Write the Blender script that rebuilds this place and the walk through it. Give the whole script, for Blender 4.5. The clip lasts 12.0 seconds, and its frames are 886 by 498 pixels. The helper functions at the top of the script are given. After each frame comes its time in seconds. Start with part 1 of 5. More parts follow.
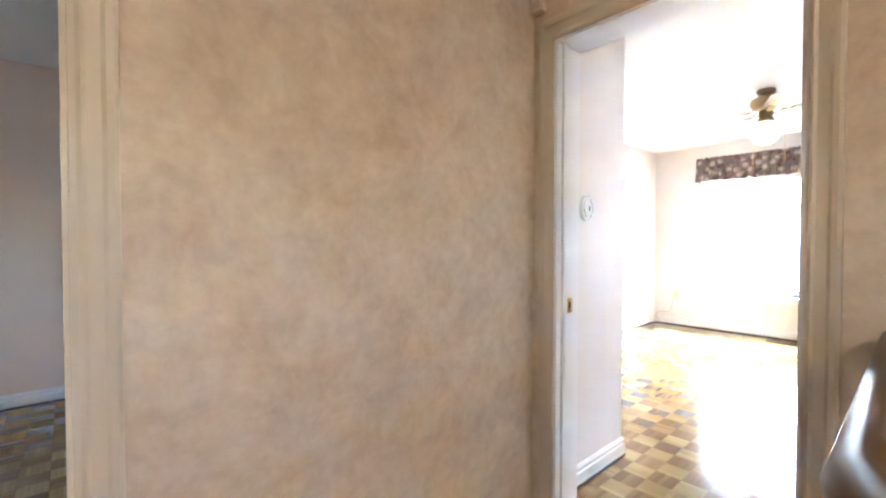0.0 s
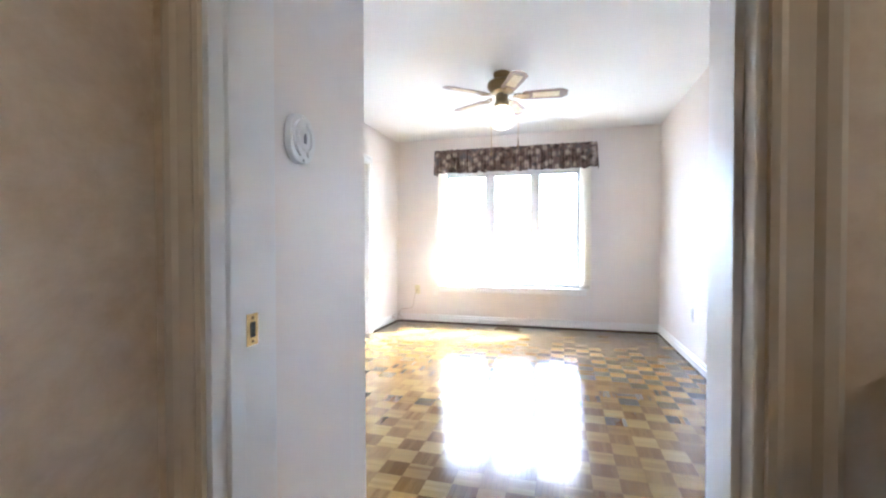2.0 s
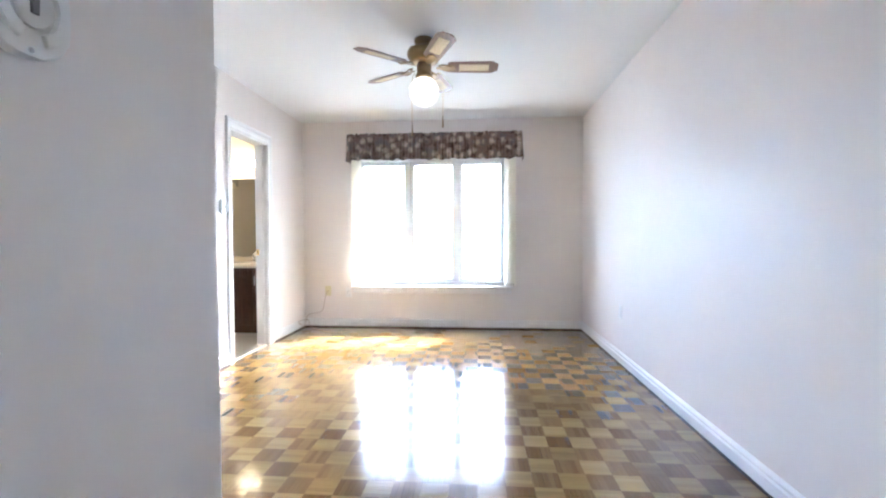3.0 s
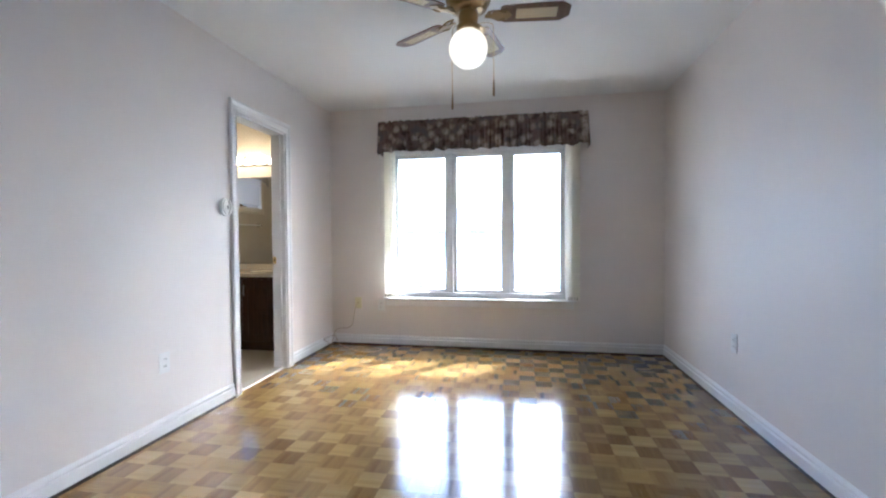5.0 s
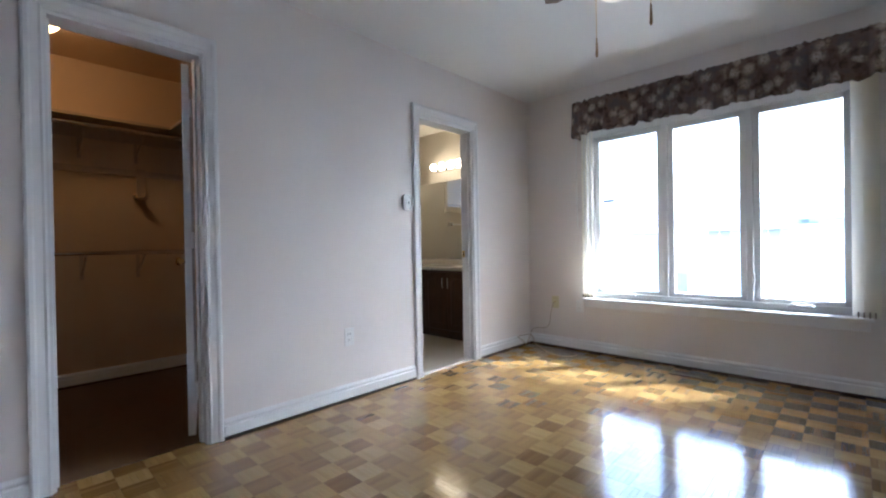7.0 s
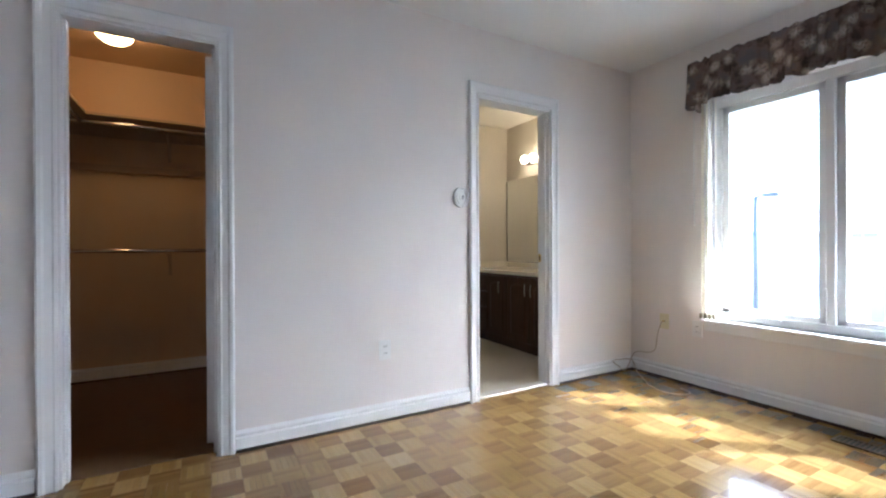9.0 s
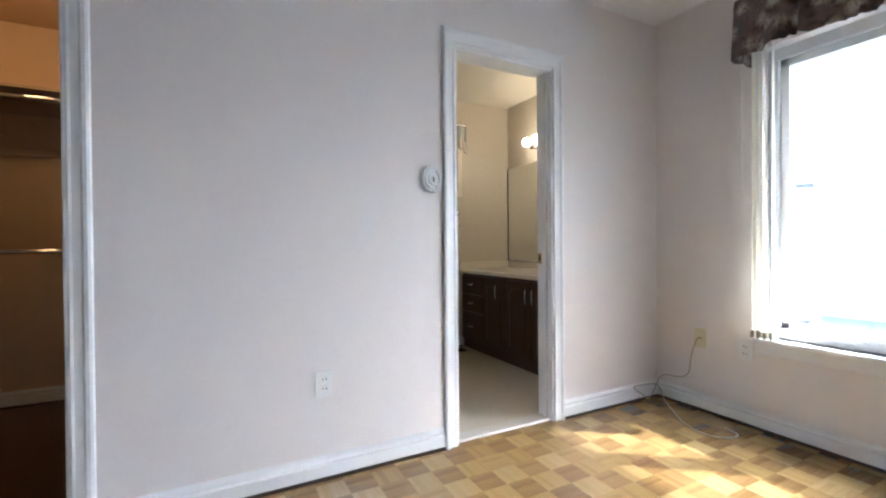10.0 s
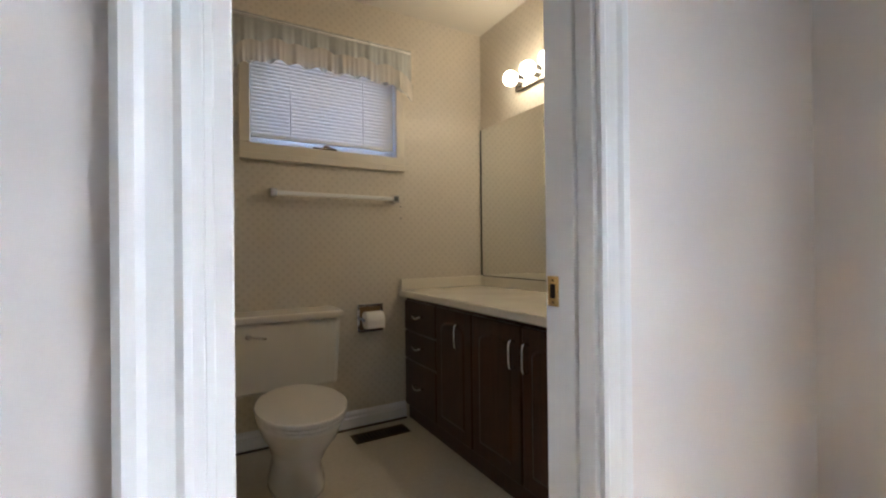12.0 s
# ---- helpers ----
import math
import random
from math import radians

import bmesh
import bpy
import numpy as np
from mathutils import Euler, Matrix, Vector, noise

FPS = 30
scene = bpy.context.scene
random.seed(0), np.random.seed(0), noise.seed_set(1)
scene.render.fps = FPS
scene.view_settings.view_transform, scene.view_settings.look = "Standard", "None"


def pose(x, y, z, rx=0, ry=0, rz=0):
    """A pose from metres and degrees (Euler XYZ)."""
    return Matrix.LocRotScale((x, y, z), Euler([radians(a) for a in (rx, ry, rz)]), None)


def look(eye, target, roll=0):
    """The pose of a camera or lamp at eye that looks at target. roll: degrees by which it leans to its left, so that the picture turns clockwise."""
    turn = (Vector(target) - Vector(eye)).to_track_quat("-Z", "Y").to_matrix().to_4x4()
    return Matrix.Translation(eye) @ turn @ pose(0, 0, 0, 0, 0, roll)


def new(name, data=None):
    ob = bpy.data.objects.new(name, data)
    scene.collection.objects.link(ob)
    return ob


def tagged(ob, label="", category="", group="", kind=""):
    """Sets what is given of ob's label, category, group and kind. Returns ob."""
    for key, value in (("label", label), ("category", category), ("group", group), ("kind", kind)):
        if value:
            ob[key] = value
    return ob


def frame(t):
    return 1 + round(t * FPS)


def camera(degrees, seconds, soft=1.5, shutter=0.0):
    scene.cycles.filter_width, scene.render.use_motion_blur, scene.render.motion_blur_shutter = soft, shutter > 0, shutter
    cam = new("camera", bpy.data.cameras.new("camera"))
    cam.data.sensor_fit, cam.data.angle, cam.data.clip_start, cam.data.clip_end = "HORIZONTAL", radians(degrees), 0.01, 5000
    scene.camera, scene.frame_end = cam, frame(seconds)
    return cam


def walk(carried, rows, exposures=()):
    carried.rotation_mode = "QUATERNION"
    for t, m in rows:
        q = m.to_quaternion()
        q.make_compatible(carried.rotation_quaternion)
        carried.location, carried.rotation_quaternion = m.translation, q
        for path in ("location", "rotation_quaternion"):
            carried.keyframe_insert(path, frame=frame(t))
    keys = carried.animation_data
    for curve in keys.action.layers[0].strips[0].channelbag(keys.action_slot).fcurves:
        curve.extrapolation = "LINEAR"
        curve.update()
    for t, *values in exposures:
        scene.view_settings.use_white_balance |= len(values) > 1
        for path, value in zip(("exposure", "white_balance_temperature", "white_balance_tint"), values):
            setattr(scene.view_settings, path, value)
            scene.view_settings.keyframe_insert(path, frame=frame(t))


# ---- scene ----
cam = camera(92.0, 12.0, soft=2.2)
PATH = [
    (0, (0.872, 0.402, 1.189), (2.191, 1.905, 1.147), 0.0),
    (0.5, (1.06, 0.572, 1.186), (2.608, 1.837, 1.142), -0.2),
    (1, (1.318, 0.694, 1.199), (3.047, 1.697, 1.145), -0.4),
    (1.5, (1.548, 0.779, 1.129), (3.394, 1.548, 1.088), -0.3),
    (2, (1.789, 0.844, 1.077), (3.714, 1.385, 1.044), -0.1),
    (2.5, (2.02, 0.888, 1.039), (3.991, 1.222, 1.007), 0.0),
    (3, (2.278, 0.956, 1.06), (4.271, 1.117, 1.01), -0.2),
    (5, (3.039, 1.054, 1.1), (5.006, 1.418, 1.052), -0.4),
    (5.5, (3.218, 1.008, 1.068), (5.098, 1.687, 1.032), -0.7),
    (6, (3.353, 0.908, 1.054), (5.102, 1.878, 1.02), -0.8),
    (6.5, (3.448, 0.807, 1.002), (5.056, 1.996, 0.987), -0.9),
    (7, (3.516, 0.642, 0.995), (4.958, 2.027, 0.983), -1.0),
    (7.5, (3.595, 0.526, 0.994), (4.879, 2.059, 0.995), -0.9),
    (9.5, (4.464, 0.889, 1.005), (5.395, 2.659, 0.993), -0.3),
    (10, (4.724, 1.164, 1.004), (5.639, 2.942, 0.989), -0.5),
    (10.5, (4.969, 1.492, 1.027), (5.875, 3.275, 1.009), -0.4),
    (11, (5.259, 1.82, 1.029), (6.193, 3.588, 0.999), -0.4),
    (11.5, (5.534, 2.173, 1.025), (6.498, 3.925, 0.996), -0.4),
    (12, (5.768, 2.505, 1.009), (6.755, 4.245, 1.015), -0.6),
]
EXPOSURES = [(0.0, 7.1, 5450, 8), (1.0, 6.45, 5350, 8), (2.0, 6.1, 5250, 8), (3.2, 5.6, 5200, 8), (5.0, 4.55, 5200, 8), (6.5, 4.12, 5080, 8), (7.7, 4.15, 5100, 8), (9.5, 4.5, 5200, 8), (11.0, 4.35, 5200, 8), (12.0, 4.4, 5250, 8)]
walk(cam, [(t, look(eye, target, roll)) for t, eye, target, roll in PATH], EXPOSURES)

# ---- light ----
world = bpy.data.worlds.new("sky")
scene.world = world
world.use_nodes = True
sky = world.node_tree.nodes.new("ShaderNodeTexSky")
sky.sky_type = "NISHITA"
sky.sun_disc = False
sky.sun_elevation, sky.sun_rotation = radians(39), radians(127.6)
sky.air_density, sky.dust_density = 1.0, 3.0
background = world.node_tree.nodes["Background"]
background.inputs[1].default_value = 0.15
world.node_tree.links.new(sky.outputs[0], background.inputs[0])
sun = new("sun", bpy.data.lights.new("sun", "SUN"))
sun.data.energy, sun.data.angle, sun.data.color = 0.85, radians(2.0), (1.0, 0.95, 0.87)
sun.matrix_world = look((12, -3.6, 5), (7, 0.25, -0.15))


# ---- materials ----
class Nodes:
    """Short ways to add and join shader nodes."""

    def __init__(self, name):
        self.mat = bpy.data.materials.new(name)
        self.mat.use_nodes = True
        self.tree = self.mat.node_tree
        self.bsdf = self.tree.nodes["Principled BSDF"]

    def add(self, kind, **inputs):
        node = self.tree.nodes.new(kind)
        for key, value in inputs.items():
            self.set(node, key.replace("_", " "), value)
        return node

    def set(self, node, key, value):
        socket = node.inputs[key]
        if isinstance(value, bpy.types.NodeSocket):
            self.tree.links.new(value, socket)
        else:
            socket.default_value = value

    def where(self, scale=(1, 1, 1)):
        co = self.add("ShaderNodeTexCoord")
        m = self.add("ShaderNodeMapping", Vector=co.outputs["Object"], Scale=scale)
        return m.outputs[0]

    def noise(self, vec, scale, detail=3.0, rough=0.55):
        return self.add("ShaderNodeTexNoise", Vector=vec, Scale=scale, Detail=detail, Roughness=rough).outputs[0]

    def ramp(self, fac, *stops):
        node = self.add("ShaderNodeValToRGB", Fac=fac)
        el = node.color_ramp.elements
        while len(el) < len(stops):
            el.new(0.5)
        for e, (p, c) in zip(el, stops):
            e.position, e.color = p, (*c, 1)
        return node.outputs[0]

    def math(self, op, a, b=0.0, c=0.0):
        node = self.tree.nodes.new("ShaderNodeMath")
        node.operation = op
        for i, v in enumerate((a, b, c)):
            if isinstance(v, bpy.types.NodeSocket):
                self.tree.links.new(v, node.inputs[i])
            else:
                node.inputs[i].default_value = v
        return node.outputs[0]

    def mix(self, fac, a, b, how="MIX"):
        node = self.tree.nodes.new("ShaderNodeMix")
        node.data_type, node.blend_type = "RGBA", how
        for i, v in ((0, fac), (6, a), (7, b)):
            if isinstance(v, bpy.types.NodeSocket):
                self.tree.links.new(v, node.inputs[i])
            else:
                node.inputs[i].default_value = v if i == 0 else (*v, 1)
        return node.outputs[2]

    def bump(self, height, strength, distance):
        node = self.add("ShaderNodeBump", Height=height, Strength=strength, Distance=distance)
        self.tree.links.new(node.outputs[0], self.bsdf.inputs["Normal"])

    def done(self, **inputs):
        for key, value in inputs.items():
            key = key.replace("_", " ")
            if key == "Base Color" and isinstance(value, tuple):
                value = (*value, 1)
            self.set(self.bsdf, key, value)
        return self.mat


def paint(name, colour, rough=0.55, grain=260, strength=0.12, patch=0.04):
    n = Nodes(name)
    v = n.where()
    big = n.noise(v, 1.7, 4)
    c = n.mix(n.math("MULTIPLY", big, 1.0), tuple(x * (1 - patch) for x in colour), tuple(min(1, x * (1 + patch)) for x in colour))
    fine = n.noise(v, grain, 2)
    if strength:
        n.bump(fine, strength, 0.0006)
    r = n.math("ADD", n.math("MULTIPLY", n.noise(v, 9, 3), 0.12), rough - 0.06)
    return n.done(Base_Color=c, Roughness=r)


def plain(name, colour, rough=0.4, metal=0.0, bump=0.05, scale=60, vary=0.06):
    n = Nodes(name)
    v = n.where()
    t = n.noise(v, scale, 3)
    c = n.mix(t, tuple(x * (1 - vary) for x in colour), tuple(min(1, x * (1 + vary)) for x in colour))
    n.bump(t, bump, 0.0008)
    return n.done(Base_Color=c, Roughness=n.math("ADD", n.math("MULTIPLY", t, 0.1), rough - 0.05), Metallic=metal)


def wood(name, dark, light, rough, stretch=(30, 30, 2.5), scale=1.5):
    n = Nodes(name)
    v = n.where(stretch)
    a = n.noise(v, scale, 6, 0.65)
    b = n.noise(v, scale * 7, 2)
    f = n.math("ADD", n.math("MULTIPLY", a, 0.75), n.math("MULTIPLY", b, 0.25))
    n.bump(b, 0.08, 0.001)
    return n.done(Base_Color=n.ramp(f, (0.32, dark), (0.68, light)), Roughness=n.math("ADD", n.math("MULTIPLY", a, 0.15), rough - 0.07))


def lamp_glow(name, colour, power):
    n = Nodes(name)
    n.bsdf.inputs["Base Color"].default_value = (0.9, 0.88, 0.82, 1)
    return n.done(Emission_Color=(*colour, 1), Emission_Strength=power, Roughness=0.3)


WALL = paint("wall_paint_blush", (0.78, 0.735, 0.705), 0.50, 260, 0.06)
CEIL = paint("ceiling_paint_white", (0.80, 0.80, 0.785), 0.8, 180, 0.35)
TRIM = paint("trim_paint_white", (0.80, 0.80, 0.80), 0.45, 300, 0.0, 0.015)
HALLTRIM = paint("hall_trim_paint_beige", (0.55, 0.465, 0.35), 0.4, 300, 0.0, 0.02)
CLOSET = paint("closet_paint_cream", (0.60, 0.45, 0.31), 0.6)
BATHPAINT = paint("bath_ceiling_paint", (0.78, 0.74, 0.66), 0.6)
OTHER = paint("spare_room_paint_peach", (0.74, 0.60, 0.49), 0.6)
PLASTIC = plain("white_plastic", (0.78, 0.78, 0.77), 0.35, vary=0.02)
IVORY = plain("ivory_plastic", (0.68, 0.64, 0.42), 0.4, vary=0.03)
SLOT = plain("dark_slot", (0.03, 0.028, 0.025), 0.6)
BRASS = plain("brass", (0.72, 0.52, 0.22), 0.25, 1.0, 0.03, 200)
OLDBRASS = plain("antique_brass", (0.30, 0.21, 0.11), 0.32, 1.0, 0.05, 90)
CHROME = plain("chrome", (0.75, 0.75, 0.76), 0.12, 1.0, 0.01, 200)
BRONZE = plain("bronze_register", (0.10, 0.065, 0.035), 0.4, 0.7)
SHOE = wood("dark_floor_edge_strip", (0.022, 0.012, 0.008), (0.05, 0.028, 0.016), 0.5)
PORCELAIN = plain("bone_porcelain", (0.70, 0.66, 0.58), 0.1, 0, 0.01, 8, 0.02)
MARBLE = plain("cultured_marble_cream", (0.76, 0.71, 0.60), 0.14, 0, 0.01, 5, 0.06)
VANITY = wood("walnut_vanity", (0.028, 0.010, 0.005), (0.080, 0.030, 0.013), 0.3)
RAILWOOD = wood("stained_handrail", (0.035, 0.012, 0.006), (0.09, 0.034, 0.014), 0.36, (3, 30, 30))
BLADE = wood("walnut_fan_blade", (0.10, 0.05, 0.025), (0.24, 0.13, 0.07), 0.3, (3, 30, 30))
VINYL = plain("window_vinyl_white", (0.78, 0.79, 0.80), 0.3, 0, 0.02, 40, 0.02)
PAPER = plain("tissue_paper", (0.82, 0.81, 0.79), 0.9, 0, 0.3, 150)
ROADMAT = plain("asphalt", (0.055, 0.055, 0.056), 0.9, 0, 0.4, 12, 0.2)
LAWN = plain("lawn", (0.24, 0.23, 0.18), 0.95, 0, 0.8, 3, 0.35)
CONCRETE = plain("concrete", (0.38, 0.37, 0.35), 0.9, 0, 0.3, 6, 0.12)
SIDING = plain("pale_brick_facade", (0.72, 0.70, 0.67), 0.9, 0, 0.3, 3, 0.15)
ROOFMAT = plain("roof_shingle_grey", (0.40, 0.39, 0.38), 0.9, 0, 0.5, 4, 0.2)
DARKGLASS = plain("facade_window_glass", (0.45, 0.43, 0.41), 0.8, 0, 0.0)
CARPAINT = plain("silver_car_paint", (0.45, 0.46, 0.48), 0.25, 0.5, 0.0)
RUBBER = plain("rubber", (0.02, 0.02, 0.02), 0.7)
BULB = lamp_glow("vanity_bulb_glow", (1.0, 0.74, 0.44), 1.2)
CLOSETGLOW = lamp_glow("closet_lamp_glow", (1.0, 0.55, 0.20), 1.12)
HALLGLOW = lamp_glow("unseen_hall_glow", (1.0, 0.78, 0.52), 0.60)
FANGLOW = lamp_glow("fan_globe_glow", (1.0, 0.84, 0.58), 0.05)


def make_wallpaper():
    n = Nodes("hall_wallpaper_mottled")
    v = n.where()
    w = n.add("ShaderNodeTexNoise", Vector=v, Scale=3.0, Detail=2.0)
    vv = n.add("ShaderNodeMix")
    vv.data_type = "VECTOR"
    n.tree.links.new(v, vv.inputs[4])
    n.tree.links.new(w.outputs[1], vv.inputs[5])
    vv.inputs[0].default_value = 0.12
    a = n.noise(vv.outputs[1], 7.0, 6, 0.6)
    b = n.noise(vv.outputs[1], 26.0, 5, 0.6)
    f = n.math("ADD", n.math("MULTIPLY", a, 0.6), n.math("MULTIPLY", b, 0.4))
    c = n.ramp(f, (0.34, (0.50, 0.375, 0.255)), (0.5, (0.60, 0.475, 0.345)), (0.66, (0.68, 0.57, 0.43)))
    n.bump(n.noise(v, 160, 3), 0.15, 0.0008)
    return n.done(Base_Color=c, Roughness=0.6)


def make_bath_paper():
    n = Nodes("bath_wallpaper_lattice")
    co = n.add("ShaderNodeTexCoord")
    s = n.add("ShaderNodeSeparateXYZ", Vector=co.outputs["Object"])
    u = n.math("ADD", s.outputs[0], s.outputs[1])
    p, q = n.math("ADD", u, s.outputs[2]), n.math("SUBTRACT", u, s.outputs[2])
    pitch = 0.048
    a = n.math("ABSOLUTE", n.math("SUBTRACT", n.math("FRACT", n.math("DIVIDE", p, pitch)), 0.5))
    b = n.math("ABSOLUTE", n.math("SUBTRACT", n.math("FRACT", n.math("DIVIDE", q, pitch)), 0.5))
    dot = n.math("LESS_THAN", n.math("ADD", n.math("POWER", a, 2.0), n.math("POWER", b, 2.0)), 0.062)
    t = n.noise(n.where(), 40, 4)
    ground = n.mix(t, (0.60, 0.545, 0.455), (0.68, 0.625, 0.535))
    c = n.mix(n.math("MULTIPLY", dot, 0.34), ground, (0.48, 0.43, 0.35))
    n.bump(dot, 0.2, 0.0006)
    return n.done(Base_Color=c, Roughness=n.math("SUBTRACT", 0.5, n.math("MULTIPLY", dot, 0.2)))


def make_parquet():
    """Grain runs along u; the second map holds each block's tone, with painted sheen."""
    n = Nodes("oak_mosaic_parquet")
    g = n.add("ShaderNodeUVMap")
    g.uv_map = "grain"
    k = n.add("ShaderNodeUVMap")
    k.uv_map = "tone_sheen"
    tone_sheen = n.add("ShaderNodeSeparateXYZ", Vector=k.outputs[0])
    m = n.add("ShaderNodeMapping", Vector=g.outputs[0], Scale=(6, 90, 1))
    a = n.noise(m.outputs[0], 1.2, 5, 0.65)
    fine = n.noise(m.outputs[0], 6.0, 2)
    isl = n.add("ShaderNodeNewGeometry").outputs["Random Per Island"]
    obj = n.add("ShaderNodeObjectInfo").outputs["Random"]
    f = n.math("ADD", n.math("MULTIPLY", a, 0.24), n.math("MULTIPLY", tone_sheen.outputs[0], 0.66))
    f = n.math("ADD", f, n.math("MULTIPLY", isl, 0.12))
    f = n.math("ADD", f, n.math("MULTIPLY", obj, 0.08))
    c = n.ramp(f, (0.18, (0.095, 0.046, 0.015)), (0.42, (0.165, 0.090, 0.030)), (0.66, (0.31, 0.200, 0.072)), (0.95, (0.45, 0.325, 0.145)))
    wave = n.noise(n.where(), 5, 2)
    h = n.math("ADD", n.math("MULTIPLY", fine, 0.15), wave)
    n.bump(h, 0.06, 0.004)
    r = n.math("ADD", n.math("MULTIPLY", n.noise(n.where(), 14, 4), 0.10), 0.10)
    return n.done(Base_Color=c, Roughness=r, Coat_Weight=0.35, Coat_Roughness=0.06)


def make_floral():
    n = Nodes("floral_valance_fabric")
    v = n.where((1, 1, 1))
    cells = n.add("ShaderNodeTexVoronoi", Vector=v, Scale=12.0, Randomness=1.0)
    petals = n.noise(v, 38, 4, 0.6)
    blot = n.math("ADD", cells.outputs["Distance"], n.math("MULTIPLY", petals, 0.9))
    base = n.ramp(n.noise(v, 11, 4), (0.38, (0.050, 0.030, 0.027)), (0.52, (0.17, 0.115, 0.098)), (0.64, (0.120, 0.104, 0.108)))
    flower = n.ramp(petals, (0.34, (0.20, 0.125, 0.105)), (0.50, (0.54, 0.45, 0.38)), (0.66, (0.28, 0.23, 0.21)))
    mask = n.ramp(blot, (0.66, (1, 1, 1)), (1.02, (0, 0, 0)))
    pick = n.math("GREATER_THAN", n.add("ShaderNodeSeparateXYZ", Vector=cells.outputs["Color"]).outputs[0], 0.25)
    c = n.mix(n.math("MULTIPLY", mask, pick), base, flower)
    n.bump(n.noise(v, 400, 2), 0.3, 0.0006)
    return n.done(Base_Color=c, Roughness=0.85)


def make_sheer(name, low, high):
    n = Nodes(name)
    v = n.where()
    t = n.noise(v, 30, 3)
    tr = n.add("ShaderNodeBsdfTransparent")
    mixer = n.add("ShaderNodeMixShader", Fac=0.55)
    n.tree.links.new(tr.outputs[0], mixer.inputs[1])
    n.tree.links.new(n.bsdf.outputs[0], mixer.inputs[2])
    n.tree.links.new(mixer.outputs[0], n.tree.nodes["Material Output"].inputs[0])
    return n.done(Base_Color=n.mix(t, low, high), Roughness=0.9)


def make_blind():
    n = Nodes("vinyl_blind_translucent")
    t = n.noise(n.where((1, 1, 0.1)), 60, 3)
    lit = n.add("ShaderNodeBsdfTranslucent", Color=(0.88, 0.85, 0.76, 1))
    mixer = n.add("ShaderNodeMixShader", Fac=0.36)
    n.tree.links.new(n.bsdf.outputs[0], mixer.inputs[1])
    n.tree.links.new(lit.outputs[0], mixer.inputs[2])
    n.tree.links.new(mixer.outputs[0], n.tree.nodes["Material Output"].inputs[0])
    return n.done(Base_Color=n.mix(t, (0.80, 0.77, 0.66), (0.86, 0.83, 0.74)), Roughness=0.5)


def make_glass():
    n = Nodes("window_glass")
    return n.done(Base_Color=(1, 1, 1), Roughness=0.0, IOR=1.45, Transmission_Weight=1.0)


def make_bath_floor():
    n = Nodes("cream_vinyl_floor")
    v = n.where()
    t = n.noise(v, 55, 5)
    c = n.mix(t, (0.52, 0.46, 0.36), (0.66, 0.60, 0.49))
    n.bump(t, 0.1, 0.001)
    return n.done(Base_Color=c, Roughness=0.35)


def make_cane():
    n = Nodes("cane_insert")
    ch = n.add("ShaderNodeTexChecker", Vector=n.where(), Scale=160.0)
    c = n.mix(ch.outputs[1], (0.50, 0.38, 0.20), (0.72, 0.60, 0.38))
    return n.done(Base_Color=c, Roughness=0.6)


HALLPAPER, BATHPAPER, PARQUET, FLORAL = make_wallpaper(), make_bath_paper(), make_parquet(), make_floral()
BLIND = make_blind()
SHEERCREAM = make_sheer("sheer_cream_voile", (0.74, 0.68, 0.60), (0.82, 0.77, 0.70))
SHEER, GLASS, BATHFLOOR, CANE = make_sheer("sheer_grey_blue_voile", (0.55, 0.60, 0.63), (0.72, 0.75, 0.76)), make_glass(), make_bath_floor(), make_cane()
MIRROR = Nodes("mirror_silver").done(Base_Color=(0.86, 0.88, 0.86), Metallic=1.0, Roughness=0.01)


# ---- shapes ----
def box(bm, x0, y0, z0, x1, y1, z1, bevel=0.0):
    made = bmesh.ops.create_cube(bm, size=1.0)["verts"]
    for v in made:
        v.co = Vector(((x0 + x1) / 2 + v.co.x * (x1 - x0), (y0 + y1) / 2 + v.co.y * (y1 - y0), (z0 + z1) / 2 + v.co.z * (z1 - z0)))
    if bevel:
        edges = {e for v in made for e in v.link_edges}
        bmesh.ops.bevel(bm, geom=list(edges), offset=bevel, segments=2, profile=0.5, affect="EDGES")
    return made


def lathe(bm, profile, at, axis="z", n=28):
    """Turns (radius, height) pairs round an axis through at."""
    rings = []
    for r, h in profile:
        ring = []
        for i in range(n):
            a = 2 * math.pi * i / n
            c, s = r * math.cos(a), r * math.sin(a)
            p = {"z": (c, s, h), "x": (h, c, s), "y": (s, h, c)}[axis]
            ring.append(bm.verts.new(Vector(at) + Vector(p)))
        rings.append(ring)
    for a, b in zip(rings, rings[1:]):
        for i in range(n):
            f = bm.faces.new((a[i], a[(i + 1) % n], b[(i + 1) % n], b[i]))
            f.smooth = True
    for ring, r in ((rings[0], profile[0][0]), (rings[-1], profile[-1][0])):
        if r > 1e-5:
            bm.faces.new(ring)
    bmesh.ops.recalc_face_normals(bm, faces=bm.faces[:])


def smooth_line(points, steps=8):
    pts = [Vector(p) for p in points]
    pts = [pts[0]] + pts + [pts[-1]]
    out = []
    for a, b, c, d in zip(pts, pts[1:], pts[2:], pts[3:]):
        for i in range(steps):
            t = i / steps
            out.append(0.5 * (2 * b + (c - a) * t + (2 * a - 5 * b + 4 * c - d) * t * t + (3 * b - a - 3 * c + d) * t ** 3))
    return out + [pts[-1]]


